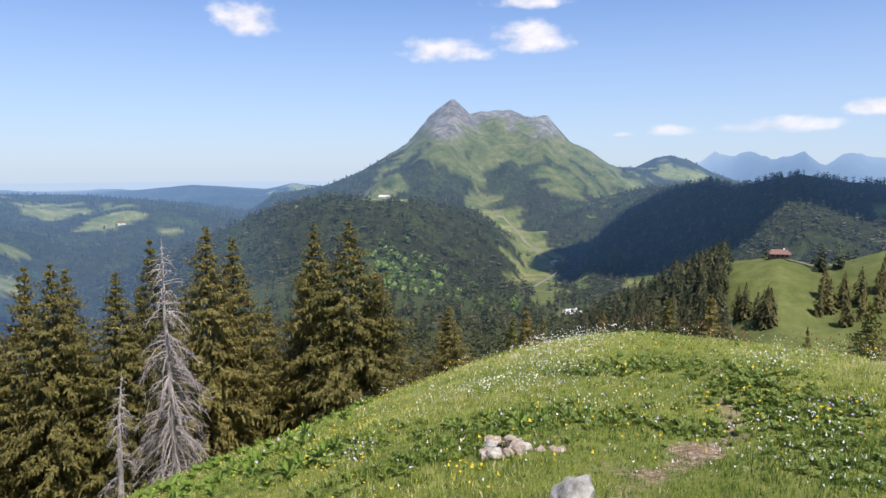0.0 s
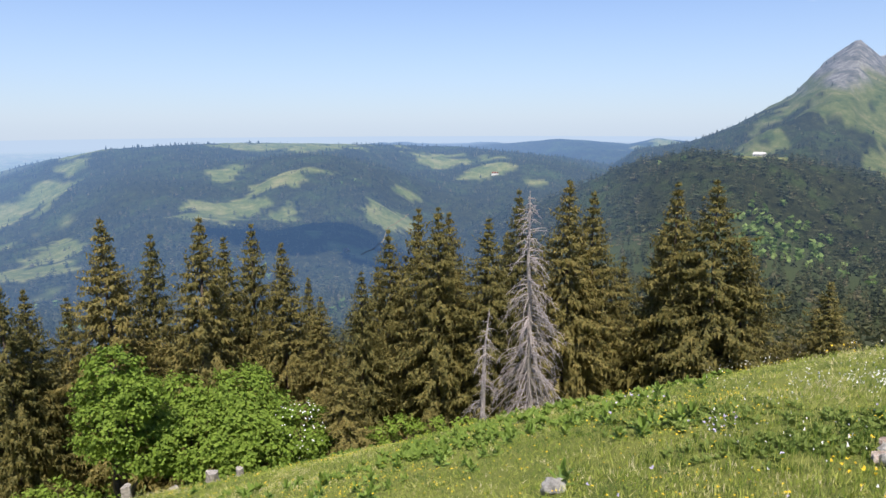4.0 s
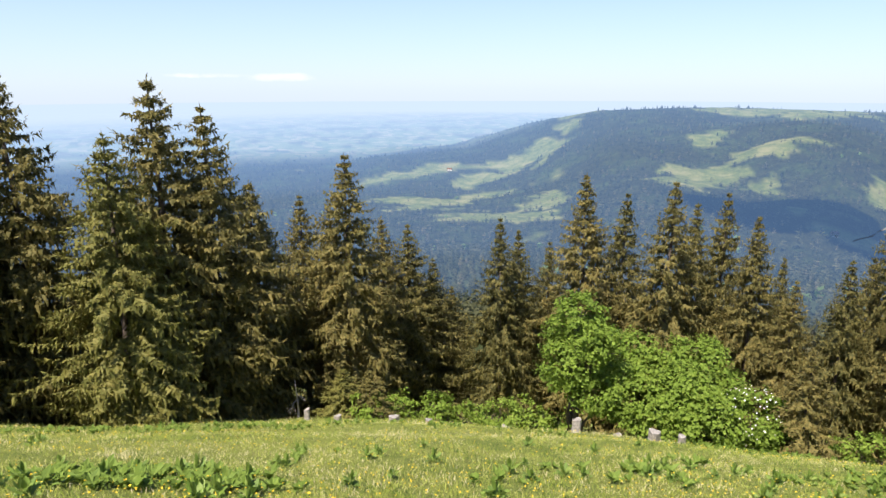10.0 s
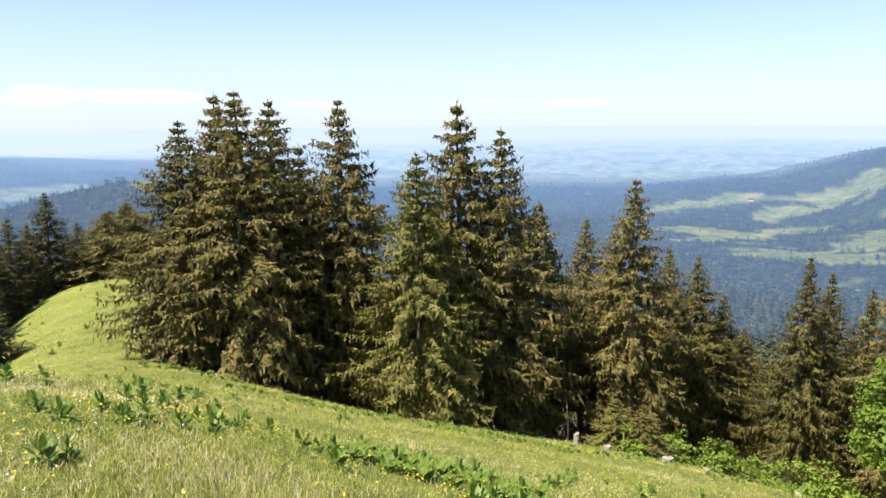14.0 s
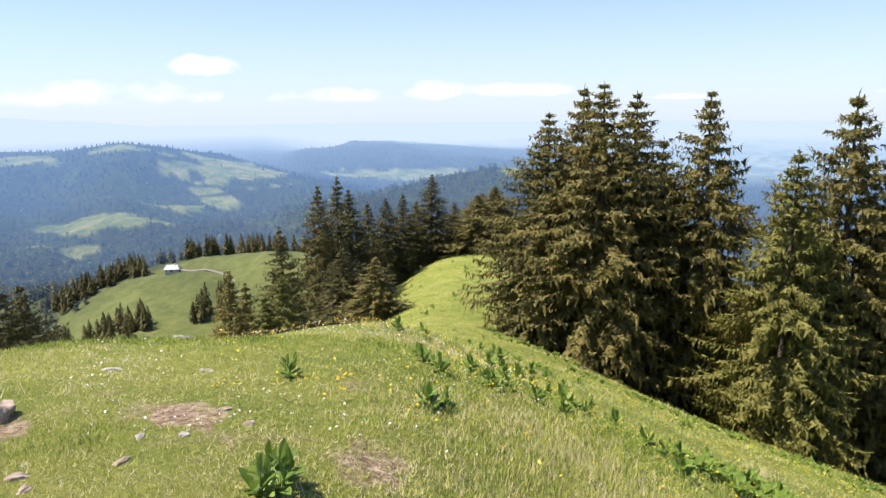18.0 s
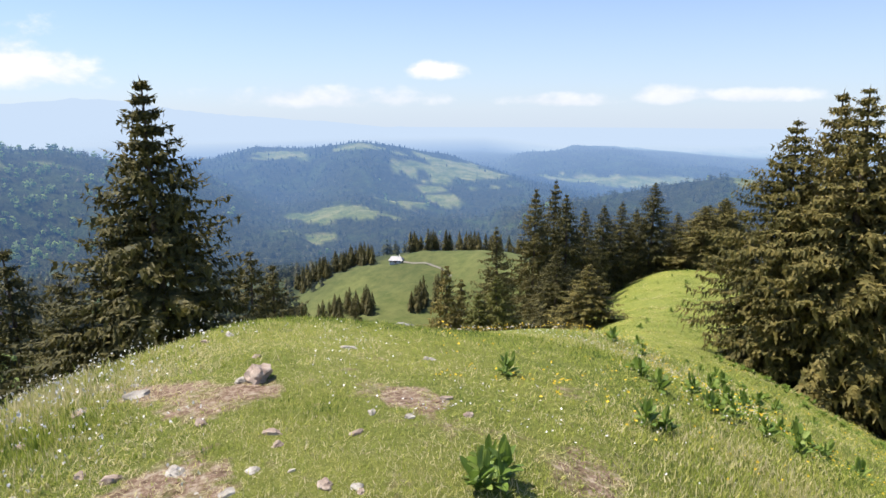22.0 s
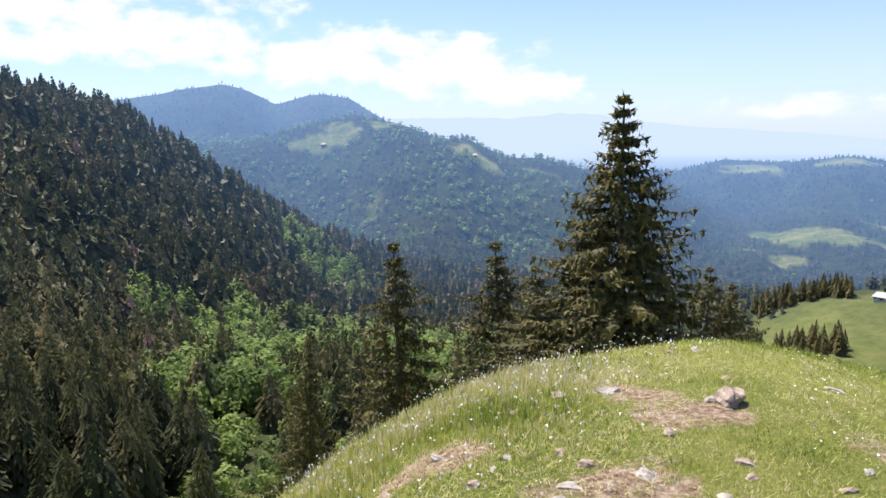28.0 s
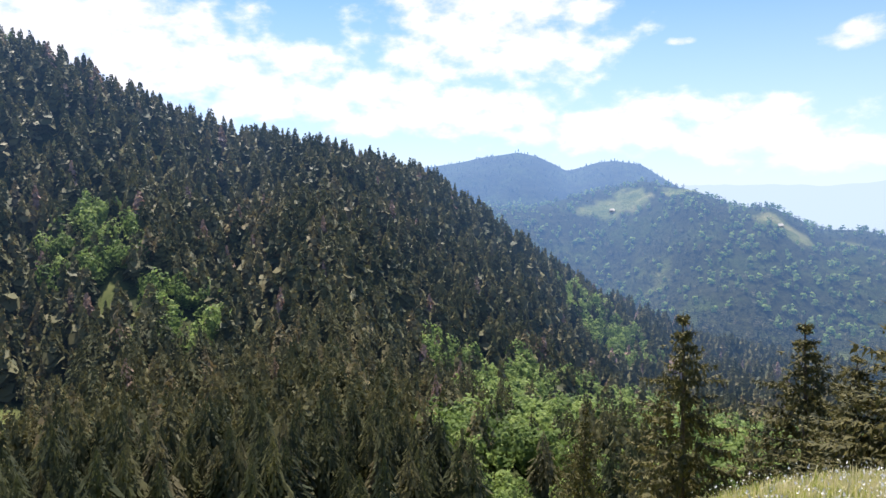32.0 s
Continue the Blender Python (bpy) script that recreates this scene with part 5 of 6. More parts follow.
def make_herb_material():
    m, nt, b = material("gentian_leaves", 0.45)
    info = nt.nodes.new("ShaderNodeObjectInfo")
    co = nt.nodes.new("ShaderNodeTexCoord").outputs["Object"]
    wave = nt.nodes.new("ShaderNodeTexWave")
    wave.bands_direction = "Y"
    wave.inputs["Scale"].default_value = 22
    nt.links.new(co, wave.inputs["Vector"])
    col = ramp_node(nt, info.outputs["Random"], [(0.0, (0.112, 0.18, 0.03)), (0.6, (0.188, 0.27, 0.045)), (1.0, (0.27, 0.338, 0.075))])
    nt.links.new(col, b.inputs["Base Color"])
    bump_node(nt, b, wave.outputs["Fac"], 0.35, 0.01)
    tr = nt.nodes.new("ShaderNodeBsdfTranslucent")
    nt.links.new(col, tr.inputs["Color"])
    mix = nt.nodes.new("ShaderNodeMixShader")
    mix.inputs[0].default_value = 0.3
    nt.links.new(b.outputs[0], mix.inputs[1])
    nt.links.new(tr.outputs[0], mix.inputs[2])
    nt.links.new(mix.outputs[0], nt.nodes["Material Output"].inputs["Surface"])
    return m


herb_material = make_herb_material()


def make_gentian(seed, leaves, size):
    rng = random.Random(seed)
    root = thing("gentian_plant", Matrix.Identity(4), "broad-leaved green gentian in the meadow", "plant", "gentians in the meadow")
    part("stem", tubes_mesh("stem", [tube([[0, 0, -0.05], [0, 0, size * 0.5], [0.01, 0, size * 1.0]], [0.012, 0.011, 0.006], 5)], herb_material), root)
    lm = [leaf_mesh(size, size * 0.42, 0.3), leaf_mesh(size * 0.92, size * 0.38, 0.1), leaf_mesh(size * 0.75, size * 0.3, -0.2)]
    for k in range(leaves):
        tier = 0 if k < leaves * 0.4 else 1 if k < leaves * 0.75 else 2
        ob = part("leaf", lm[tier], root)
        ob.matrix_basis = pose(rng.uniform(-0.05, 0.05), rng.uniform(-0.05, 0.05), size * (0.06, 0.4, 0.8)[tier], rng.uniform(-12, 12), rng.uniform(-14, 12) - (4, 20, 38)[tier], k * 137.5 + rng.uniform(-15, 15))
    return root


def plant_gentians():
    kinds = [make_gentian(k, 15 + 2 * k, 0.185) for k in range(3)]
    rng = random.Random(12)
    spots = [(-19.4, 7.4, 1.2), (-12.8, 9.2, 1.0), (-9.8, 9.5, 1.1), (-15.8, 10.8, 0.9), (-18.5, 11.5, 0.9), (-134.0, 5.6, 0.7), (-134.6, 3.4, 0.85), (-136.2, 3.3, 0.7), (-135.4, 3.55, 0.6)]
    spots += [(-12.0, 9.6, 0.9), (-9.0, 10.0, 0.9), (-8.2, 14.0, 1.0), (-11.5, 14.5, 1.1), (5.0, 8.6, 0.7), (6.6, 8.4, 0.8), (8.2, 8.6, 0.7), (3.8, 9.0, 0.6), (10.5, 8.9, 0.6), (12.0, 9.3, 0.6)]
    # drifts: heading, distance, how many, half width and half depth in metres
    for az, r, n, w, d in [(-118, 7.0, 9, 0.7, 0.5), (-113.5, 8.6, 9, 0.7, 0.6), (-121.4, 5.2, 2, 0.1, 0.3), (-106, 11, 3, 1.2, 1.2), (-16, 11.8, 12, 1.3, 0.9), (-24, 11, 10, 1.4, 1.0), (-34, 10.5, 9, 1.2, 1.0), (-30, 14, 10, 2.0, 1.2), (-44, 12, 6, 1.4, 1.0)]:
        for _ in range(n):
            spots.append((az + math.degrees(rng.gauss(0, 0.6) * w / r), r + rng.gauss(0, 0.6) * d, rng.uniform(0.55, 0.9)))
    k = 0
    while len(spots) < 268 and k < 9000:
        k += 1
        az, r = rng.uniform(-126, -6), 7.0 * (33 / 7.0)**(rng.random()**0.75)
        x, y = r * math.sin(radians(az)), r * math.cos(radians(az))
        n = float(fbm(np.array([x / 2.6 + 40]), np.array([y / 2.6]), 3)[0])
        lush = 0.25 * math.exp(-((az + 26) / 15)**2 - ((r - 15) / 7)**2) + 0.22 * math.exp(-((az + 112) / 9)**2 - ((r - 16) / 6)**2)
        if n + lush + rng.gauss(0, 0.25) > 0.33 and (az < -118 or az > -118):
            spots.append((az, r, rng.uniform(0.6, 1.05)))
    for _ in range(26):
        spots.append((rng.uniform(-124, -113), rng.uniform(34, 85), rng.uniform(0.9, 1.4)))
    for i, (az, r, s) in enumerate(spots):
        m = Matrix.Translation(place(az, r, 0.0)) @ pose(0, 0, 0, rng.uniform(-8, 8), rng.uniform(-8, 8), rng.uniform(0, 360)) @ Matrix.Scale(s, 4)
        ob = kinds[i % 3]
        if i >= 3:
            ob = copy_thing(ob, Matrix.Identity(4))
        ob.matrix_basis = m
        if r < 3:
            tagged(ob, "large gentian with broad ribbed leaves on the summit")


plant_gentians()

# ---- grass and flowers ----


def rosette(seed):
    """A small leafy herb, unit height."""
    rng = np.random.RandomState(seed)
    v = []
    for k in range(11):
        phi, up, out = k * 2.4 + rng.uniform(-0.4, 0.4), rng.uniform(0.35, 1.0), rng.uniform(0.45, 0.85)
        d = np.array([math.cos(phi), math.sin(phi), 0])
        s = np.array([-math.sin(phi), math.cos(phi), 0.2]) * 0.2
        o, m, t = np.array([0, 0, 0.1 * k / 2]), d * out * 0.5 + [0, 0, up * 0.75], d * out + [0, 0, up * rng.uniform(0.6, 1.1)]
        v += [o, m - s, t, o, t, m + s]
    return np.array(v), np.arange(len(v)), 3


def plant_rosettes():
    A, R, rng = scatter_spots(9000, 6.5, 34, 81, 0.8, -124, -6)
    x, y = R * np.sin(np.radians(A)), R * np.cos(np.radians(A))
    n = fbm(x / 2.6 + 40, y / 2.6, 3)
    lush = 0.25 * np.exp(-((A + 26) / 15)**2 - ((R - 15) / 8)**2) + 0.22 * np.exp(-((A + 108) / 14)**2 - ((R - 17) / 9)**2)
    keep = (n + lush + rng.normal(0, 0.1, len(A)) > 0.42) & (rng.uniform(0, 1, len(A)) < 0.6) & (R > 8 + 0.5 * np.clip(-100 - A, 0, 30))
    A, R = A[keep], R[keep]
    k = len(A)
    size = rng.uniform(0.12, 0.24, k) * (1 + 0.01 * R)
    strewn("gentian_rosettes", [rosette(s) for s in range(4)], rosette_material, A, R, size, size * 0.9, rng, rng.uniform(0, 1, k), "small leafy gentian rosettes in loose drifts", "plants")


def make_grass_material():
    m, nt, b = material("grass_blades", 0.6)
    b.inputs["Specular IOR Level"].default_value = 0.2
    col = ramp_node(nt, attribute(nt, "tint"), [(0.0, (0.08, 0.13, 0.02)), (0.35, (0.235, 0.29, 0.042)), (0.7, (0.4, 0.41, 0.085)), (0.88, (0.5, 0.455, 0.165)), (1.0, (0.6, 0.52, 0.29))])
    nt.links.new(col, b.inputs["Base Color"])
    tr = nt.nodes.new("ShaderNodeBsdfTranslucent")
    nt.links.new(col, tr.inputs["Color"])
    mix = nt.nodes.new("ShaderNodeMixShader")
    mix.inputs[0].default_value = 0.4
    nt.links.new(b.outputs[0], mix.inputs[1])
    nt.links.new(tr.outputs[0], mix.inputs[2])
    nt.links.new(mix.outputs[0], nt.nodes["Material Output"].inputs["Surface"])
    return m


grass_material = make_grass_material()


def tuft(blades, seed, spread=0.5):
    """A tuft of bent blades, unit height: verts and triangles."""
    rng = np.random.RandomState(seed)
    v, f = [], []
    for k in range(blades):
        phi, lean, h = rng.uniform(0, 6.28), rng.uniform(0.1, 0.65), rng.uniform(0.55, 1.1)
        d = np.array([math.cos(phi), math.sin(phi), 0])
        s = np.array([-math.sin(phi), math.cos(phi), 0]) * rng.uniform(0.025, 0.05)
        o = np.array([rng.uniform(-1, 1), rng.uniform(-1, 1), 0]) * spread
        m = o + d * lean * h * 0.35 + [0, 0, h * 0.6]
        t = o + d * lean * h * 1.1 + [0, 0, h * (1.0 - 0.35 * lean)]
        n = len(v)
        v += [o - s, o + s, m - s * 0.8, m + s * 0.8, t]
        f += [n, n + 1, n + 3, n, n + 3, n + 2, n + 2, n + 3, n + 4]
    return np.array(v), np.array(f), 3


def lush_height(A, R):
    """Height of the grass."""
    a = turned(A)
    top = np.clip((9 - R) / 3, 0, 1) * np.clip((-112 - a) / 14, 0, 1) * np.clip((a + 184) / 8, 0, 1)
    east = np.clip((a + 2) / 10, 0, 1) * np.clip((R - 5) / 4, 0, 1)
    rim = np.clip((a + 206) / 6, 0, 1) * np.clip((-160 - a) / 8, 0, 1) * np.clip((R - 3.6) / 2, 0, 1)
    return 0.09 - 0.045 * top + 0.015 * east + 0.085 * rim


def scatter_spots(count, r0, r1, seed, power=1.0, a0=-215, a1=38):
    rng = np.random.RandomState(seed)
    A = rng.uniform(a0, a1, count)
    R = r0 * (r1 / r0)**(rng.uniform(0, 1, count)**power)
    return A, R, rng


def strewn(name, templates, mat, A, R, H, W, rng, tint, label, category):
    n = len(A)
    Z = land_height(R, A)
    turn = rng.uniform(0, 6.28, n)
    c, s = np.cos(turn), np.sin(turn)
    M = np.zeros((n, 4, 4))
    M[:, 0, 0], M[:, 0, 1], M[:, 1, 0], M[:, 1, 1] = c * W, -s * W, s * W, c * W
    M[:, 2, 2], M[:, 3, 3] = H, 1
    M[:, 0, 3], M[:, 1, 3], M[:, 2, 3] = R * np.sin(np.radians(A)), R * np.cos(np.radians(A)), Z - 0.01
    vs, fs, ts, base, k = [], [], [], 0, len(templates)
    for i, (tv, tf, sides) in enumerate(templates):
        m = M[i::k]
        vs.append((np.einsum("kij,vj->kvi", m[:, :3, :3], tv) + m[:, None, :3, 3]).reshape(-1, 3))
        fs.append((tf[None] + (np.arange(len(m)) * len(tv))[:, None]).ravel() + base)
        ts.append(np.repeat(tint[i::k], len(tv)))
        base += len(vs[-1])
    f = np.concatenate(fs)
    me = mesh_from(name, np.concatenate(vs), f, np.full(len(f) // 3, 3))
    store(me, "tint", np.concatenate(ts))
    me.materials.append(mat)
    return tagged(new(name, me), label, category, kind="stuff")


def blades(count, seed, spread=0.6):
    """A light tuft of single-triangle blades, unit height."""
    rng = np.random.RandomState(seed)
    v = []
    for _ in range(count):
        phi, lean, h = rng.uniform(0, 6.28), rng.uniform(0.05, 0.6), rng.uniform(0.4, 1.1)
        d = np.array([math.cos(phi), math.sin(phi), 0])
        s = np.array([-math.sin(phi), math.cos(phi), 0]) * rng.uniform(0.022, 0.042)
        o = np.array([rng.uniform(-1, 1), rng.uniform(-1, 1), 0]) * spread
        v += [o - s, o + s, o + d * lean * h + [0, 0, h * (1 - 0.3 * lean)]]
    return np.array(v), np.arange(len(v)), 3


def grow_grass():
    def sward(templates, count, r0, r1, seed, a0, a1, power, high, wide, label):
        A, R, rng = scatter_spots(count, r0, r1, seed, power, a0, a1)
        bare = bare_share(A, R)
        keep = (rng.uniform(0, 1, len(A)) > bare * 0.6) & ~((turned(A) < -186) & (R > 9))
        A, R, bare = A[keep], R[keep], bare[keep]
        x, y = R * np.sin(np.radians(A)), R * np.cos(np.radians(A))
        dry = np.clip((-126 - turned(A)) / 24, 0, 1) * np.clip((13 - R) / 6, 0, 1)
        n = fbm(x / 1.3, y / 1.3, 4)
        n3 = fbm(x / 3.6 + 7, y / 3.6, 3)
        lush = patch_share(A, R, HERBS)
        tint = np.clip(0.45 - 0.62 * lush + n * 0.42 + n3 * 0.36 * np.clip((turned(A) + 20) / 20, 0.35, 1) + dry * (0.46 + 0.6 * bare + 0.2 * n3) + 0.08 * np.exp(-((turned(A) + 85) / 35)**2) + rng.normal(0, 0.32, len(A)), 0, 1)
        H = lush_height(A, R) * high * rng.uniform(0.5, 1.5, len(A)) * (1 + 0.5 * np.clip(n, 0, 1) - 0.4 * np.clip(n3, 0, 1)) * (1 - 0.45 * bare) * (1 + 0.7 * lush)
        W = (0.1 + 0.006 * R) * wide
        strewn("meadow_grass", templates, grass_material, A, R, H, W * rng.uniform(0.8, 1.3, len(A)), rng, tint, label, "grass")

    long_tufts = [tuft(6, s) for s in range(5)]
    turf = [blades(12, s, 0.8) for s in range(6)]
    sward(long_tufts, 3400, 1.8, 9, 36, -215, -158, 0.6, 0.85, 0.7, "long yellow-green grass along the summit's steep edge")
    sward(long_tufts, 4500, 4.5, 18, 31, -60, 38, 0.8, 0.62, 0.8, "long yellow-green grass on the summit")
    sward(turf, 34000, 1.7, 11, 33, -205, -100, 0.75, 0.62, 0.7, "short dry turf on the trodden summit")
    sward(turf, 38000, 4, 40, 34, -128, 38, 0.66, 0.75, 0.95, "fine green meadow grass on the steep slope")
    sward(turf, 5000, 0.7, 7, 37, -330, 30, 0.8, 0.6, 0.8, "short turf round the highest point")
    sward(turf, 5500, 38, 105, 35, -131, -104, 1.0, 1.3, 1.0, "grass on the ridge beyond the summit")


def flower(petals, head, seed):
    """One stem with a flat head, unit height."""
    rng = np.random.RandomState(seed)
    v = [np.array([0, 0, 0.94])]
    f = []
    for k in range(petals):
        a = k * 2 * math.pi / petals
        v.append(np.array([head * math.cos(a), head * math.sin(a), 1.0 + rng.uniform(-0.08, 0.08)]))
    for k in range(petals):
        f += [0, 1 + k, 1 + (k + 1) % petals]
    return np.array(v), np.array(f), 3


def grow_flowers():
    heads = [flower(6, 0.1, s) for s in range(3)]

    def bed(name, mat, count, seed, a0, a1, r0, r1, high, size, patchy, label):
        A, R, rng = scatter_spots(count, r0, r1, seed, 0.8, a0, a1)
        x, y = R * np.sin(np.radians(A)), R * np.cos(np.radians(A))
        n = fbm(x / 1.1 + seed, y / 1.1, 4)
        keep = (n > patchy + rng.normal(0, 0.3, count)) & (bare_share(A, R) < 0.5)
        A, R = A[keep], R[keep]
        k = len(A)
        strewn(name, heads, mat, A, R, rng.uniform(high[0], high[1], k), rng.uniform(size[0], size[1], k) * (0.7 + 0.035 * R), rng, rng.uniform(0, 1, k), label, "flowers")

    def cluster(name, mat, rows, count, seed, high, size, label):
        rng = np.random.RandomState(seed)
        A, R = [], []
        for az, r, w, d in rows:
            n = int(count * w * d)
            R.append(r + d * rng.normal(0, 0.6, n))
            A.append(az + np.degrees(w * rng.normal(0, 0.6, n) / r))
        A, R = np.concatenate(A), np.maximum(np.concatenate(R), 2.5)
        k = len(A)
        strewn(name, heads, mat, A, R, rng.uniform(high[0], high[1], k), rng.uniform(size[0], size[1], k) * (0.7 + 0.035 * R), rng, rng.uniform(0, 1, k), label, "flowers")

    cluster("white_flowers", petal_white, [(10.8, 17, 1.4, 2.2), (6.3, 12, 0.9, 1.4), (25.6, 13, 0.7, 1.8), (27.1, 8.4, 0.6, 0.5), (8.5, 14, 1.0, 1.6)], 110, 52, (0.2, 0.36), (0.07, 0.16), "dense white umbels near the crest")
    cluster("white_flowers", petal_white, [(-158, 6.3, 0.6, 0.3), (-170.4, 5.2, 0.55, 0.45), (-176, 4.9, 0.5, 0.4), (-182, 4.6, 0.5, 0.5), (-166, 5.6, 0.4, 0.4), (-188, 4.2, 0.4, 0.5)], 260, 53, (0.14, 0.3), (0.05, 0.11), "white umbels along the summit's steep edge")
    cluster("yellow_flowers", petal_yellow, [(4.7, 9, 0.8, 0.5), (2.5, 9.2, 0.6, 0.4), (-119, 9, 1.2, 2.0), (-112, 8, 1.4, 1.6), (-122, 6.5, 0.7, 1.0)], 34, 54, (0.07, 0.15), (0.06, 0.13), "orange-yellow flowers in loose patches")
    cluster("violet_flowers", petal_violet, [(30.4, 9.6, 0.4, 0.3), (-6.9, 8.3, 0.25, 0.25)], 300, 55, (0.2, 0.35), (0.1, 0.18), "pale violet flower heads in a clump")
    bed("white_flowers", petal_white, 2800, 41, -8, 38, 5.5, 21, (0.2, 0.4), (0.05, 0.13), 0.12, "white umbels and daisies in the tall grass")
    bed("white_flowers", petal_white, 1300, 42, -200, -158, 3.0, 8, (0.08, 0.26), (0.04, 0.11), 0.05, "white flowers along the summit's steep edge")
    bed("white_flowers", petal_white, 2200, 43, -150, -112, 4, 16, (0.07, 0.15), (0.04, 0.11), 0.12, "small white flowers in the short summit grass")
    bed("yellow_flowers", petal_yellow, 9000, 44, -140, -2, 4.5, 30, (0.09, 0.17), (0.06, 0.16), 0.08, "yellow buttercups scattered over the meadow")
    bed("yellow_flowers", petal_yellow, 1100, 45, 0, 36, 5, 18, (0.2, 0.36), (0.09, 0.2), 0.2, "yellow buttercups among the tall summit grass")
    bed("violet_flowers", petal_violet, 160, 46, -18, 36, 5, 14, (0.2, 0.35), (0.1, 0.24), 0.3, "pale violet flower heads in the tall grass")
    bed("rusty_sorrel", petal_rust, 700, 47, 12, 37, 12, 21, (0.3, 0.6), (0.08, 0.16), 0.12, "rust-red sorrel seed heads along the crest")


def strew_pebbles():
    bm = bmesh.new()
    bmesh.ops.create_icosphere(bm, subdivisions=1, radius=0.5)
    v = np.array([w.co[:] for w in bm.verts])
    bm.verts.index_update()
    f = np.array([[w.index for w in t.verts] for t in bm.faces]).ravel()
    bm.free()
    rng = np.random.RandomState(5)
    shapes = [(v * rng.uniform(0.6, 1.2, (len(v), 1)), f, 3) for _ in range(4)]
    A, R, rng = scatter_spots(9000, 1.8, 9.5, 71, 0.8, -200, 30)
    keep = rng.uniform(0, 1, len(A)) < bare_share(A, R) * 1.1 - 0.15
    A, R = A[keep], R[keep]
    k = len(A)
    size = 0.012 + 0.045 * rng.uniform(0, 1, k)**3
    strewn("pebbles", shapes, limestone, A, R, size * 0.6, size, rng, rng.uniform(0, 1, k), "small pale pebbles on the bare earth", "pebbles")


def plant_herbs():
    """Low leafy herbs in dark green patches round the summit."""
    rng = np.random.RandomState(91)
    A, R = [], []
    for az, r, w, d in [row for row in HERBS if row[0] > -60]:
        n = int(40 + 130 * w * d)
        R.append(r + d * rng.normal(0, 0.55, n))
        A.append(az + np.degrees(w * rng.normal(0, 0.55, n) / r))
    A, R = np.concatenate(A), np.concatenate(R)
    k = len(A)
    size = rng.uniform(0.4, 1.0, k) * (0.06 + 0.011 * np.clip(R - 3, 0, 9))
    strewn("leafy_herbs", [rosette(s) for s in range(8, 13)], herb_leaf_material, A, R, size * 1.1, size, rng, rng.uniform(0, 1, k), "dark green leafy herbs in loose patches", "plants")


herb_leaf_material = leaf_material("herb_leaves", [(0.0, (0.1, 0.15, 0.028)), (0.6, (0.175, 0.235, 0.045)), (1.0, (0.27, 0.32, 0.075))], 0.3)
plant_herbs()
rosette_material = leaf_material("rosette_leaves", [(0.0, (0.13, 0.2, 0.03)), (0.6, (0.21, 0.3, 0.045)), (1.0, (0.3, 0.37, 0.07))], 0.3)
plant_rosettes()
grow_grass()
grow_flowers()
strew_pebbles()

# ---- farm buildings, tracks and trees on the pastures ----


def plaster(name, colour):
    m, nt, b = material(name, 0.9)
    co = nt.nodes.new("ShaderNodeTexCoord").outputs["Object"]
    nt.links.new(ramp_node(nt, noise_node(nt, 1.2, 6, 0.6, co), [(0.3, tuple(c * 0.75 for c in colour)), (0.7, colour)]), b.inputs["Base Color"])
    return m


wall_white, wall_wood = plaster("whitewashed_wall", (0.78, 0.76, 0.72)), plaster("brown_timber_wall", (0.24, 0.14, 0.09))
roof_grey, roof_red = plaster("grey_shingle_roof", (0.5, 0.48, 0.46)), plaster("red_tile_roof", (0.2, 0.115, 0.095))
glass_dark = plaster("dark_window_glass", (0.03, 0.035, 0.04))
gravel = plaster("pale_gravel", (0.2, 0.185, 0.15))


def box_mesh(name, x0, x1, y0, y1, z0, z1, mat):
    bm = bmesh.new()
    bmesh.ops.create_cube(bm, size=1)
    for v in bm.verts:
        v.co = Vector(((x0 + x1) / 2 + v.co.x * (x1 - x0), (y0 + y1) / 2 + v.co.y * (y1 - y0), (z0 + z1) / 2 + v.co.z * (z1 - z0)))
    me = bpy.data.meshes.new(name)
    bm.to_mesh(me)
    bm.free()
    me.materials.append(mat)
    return me


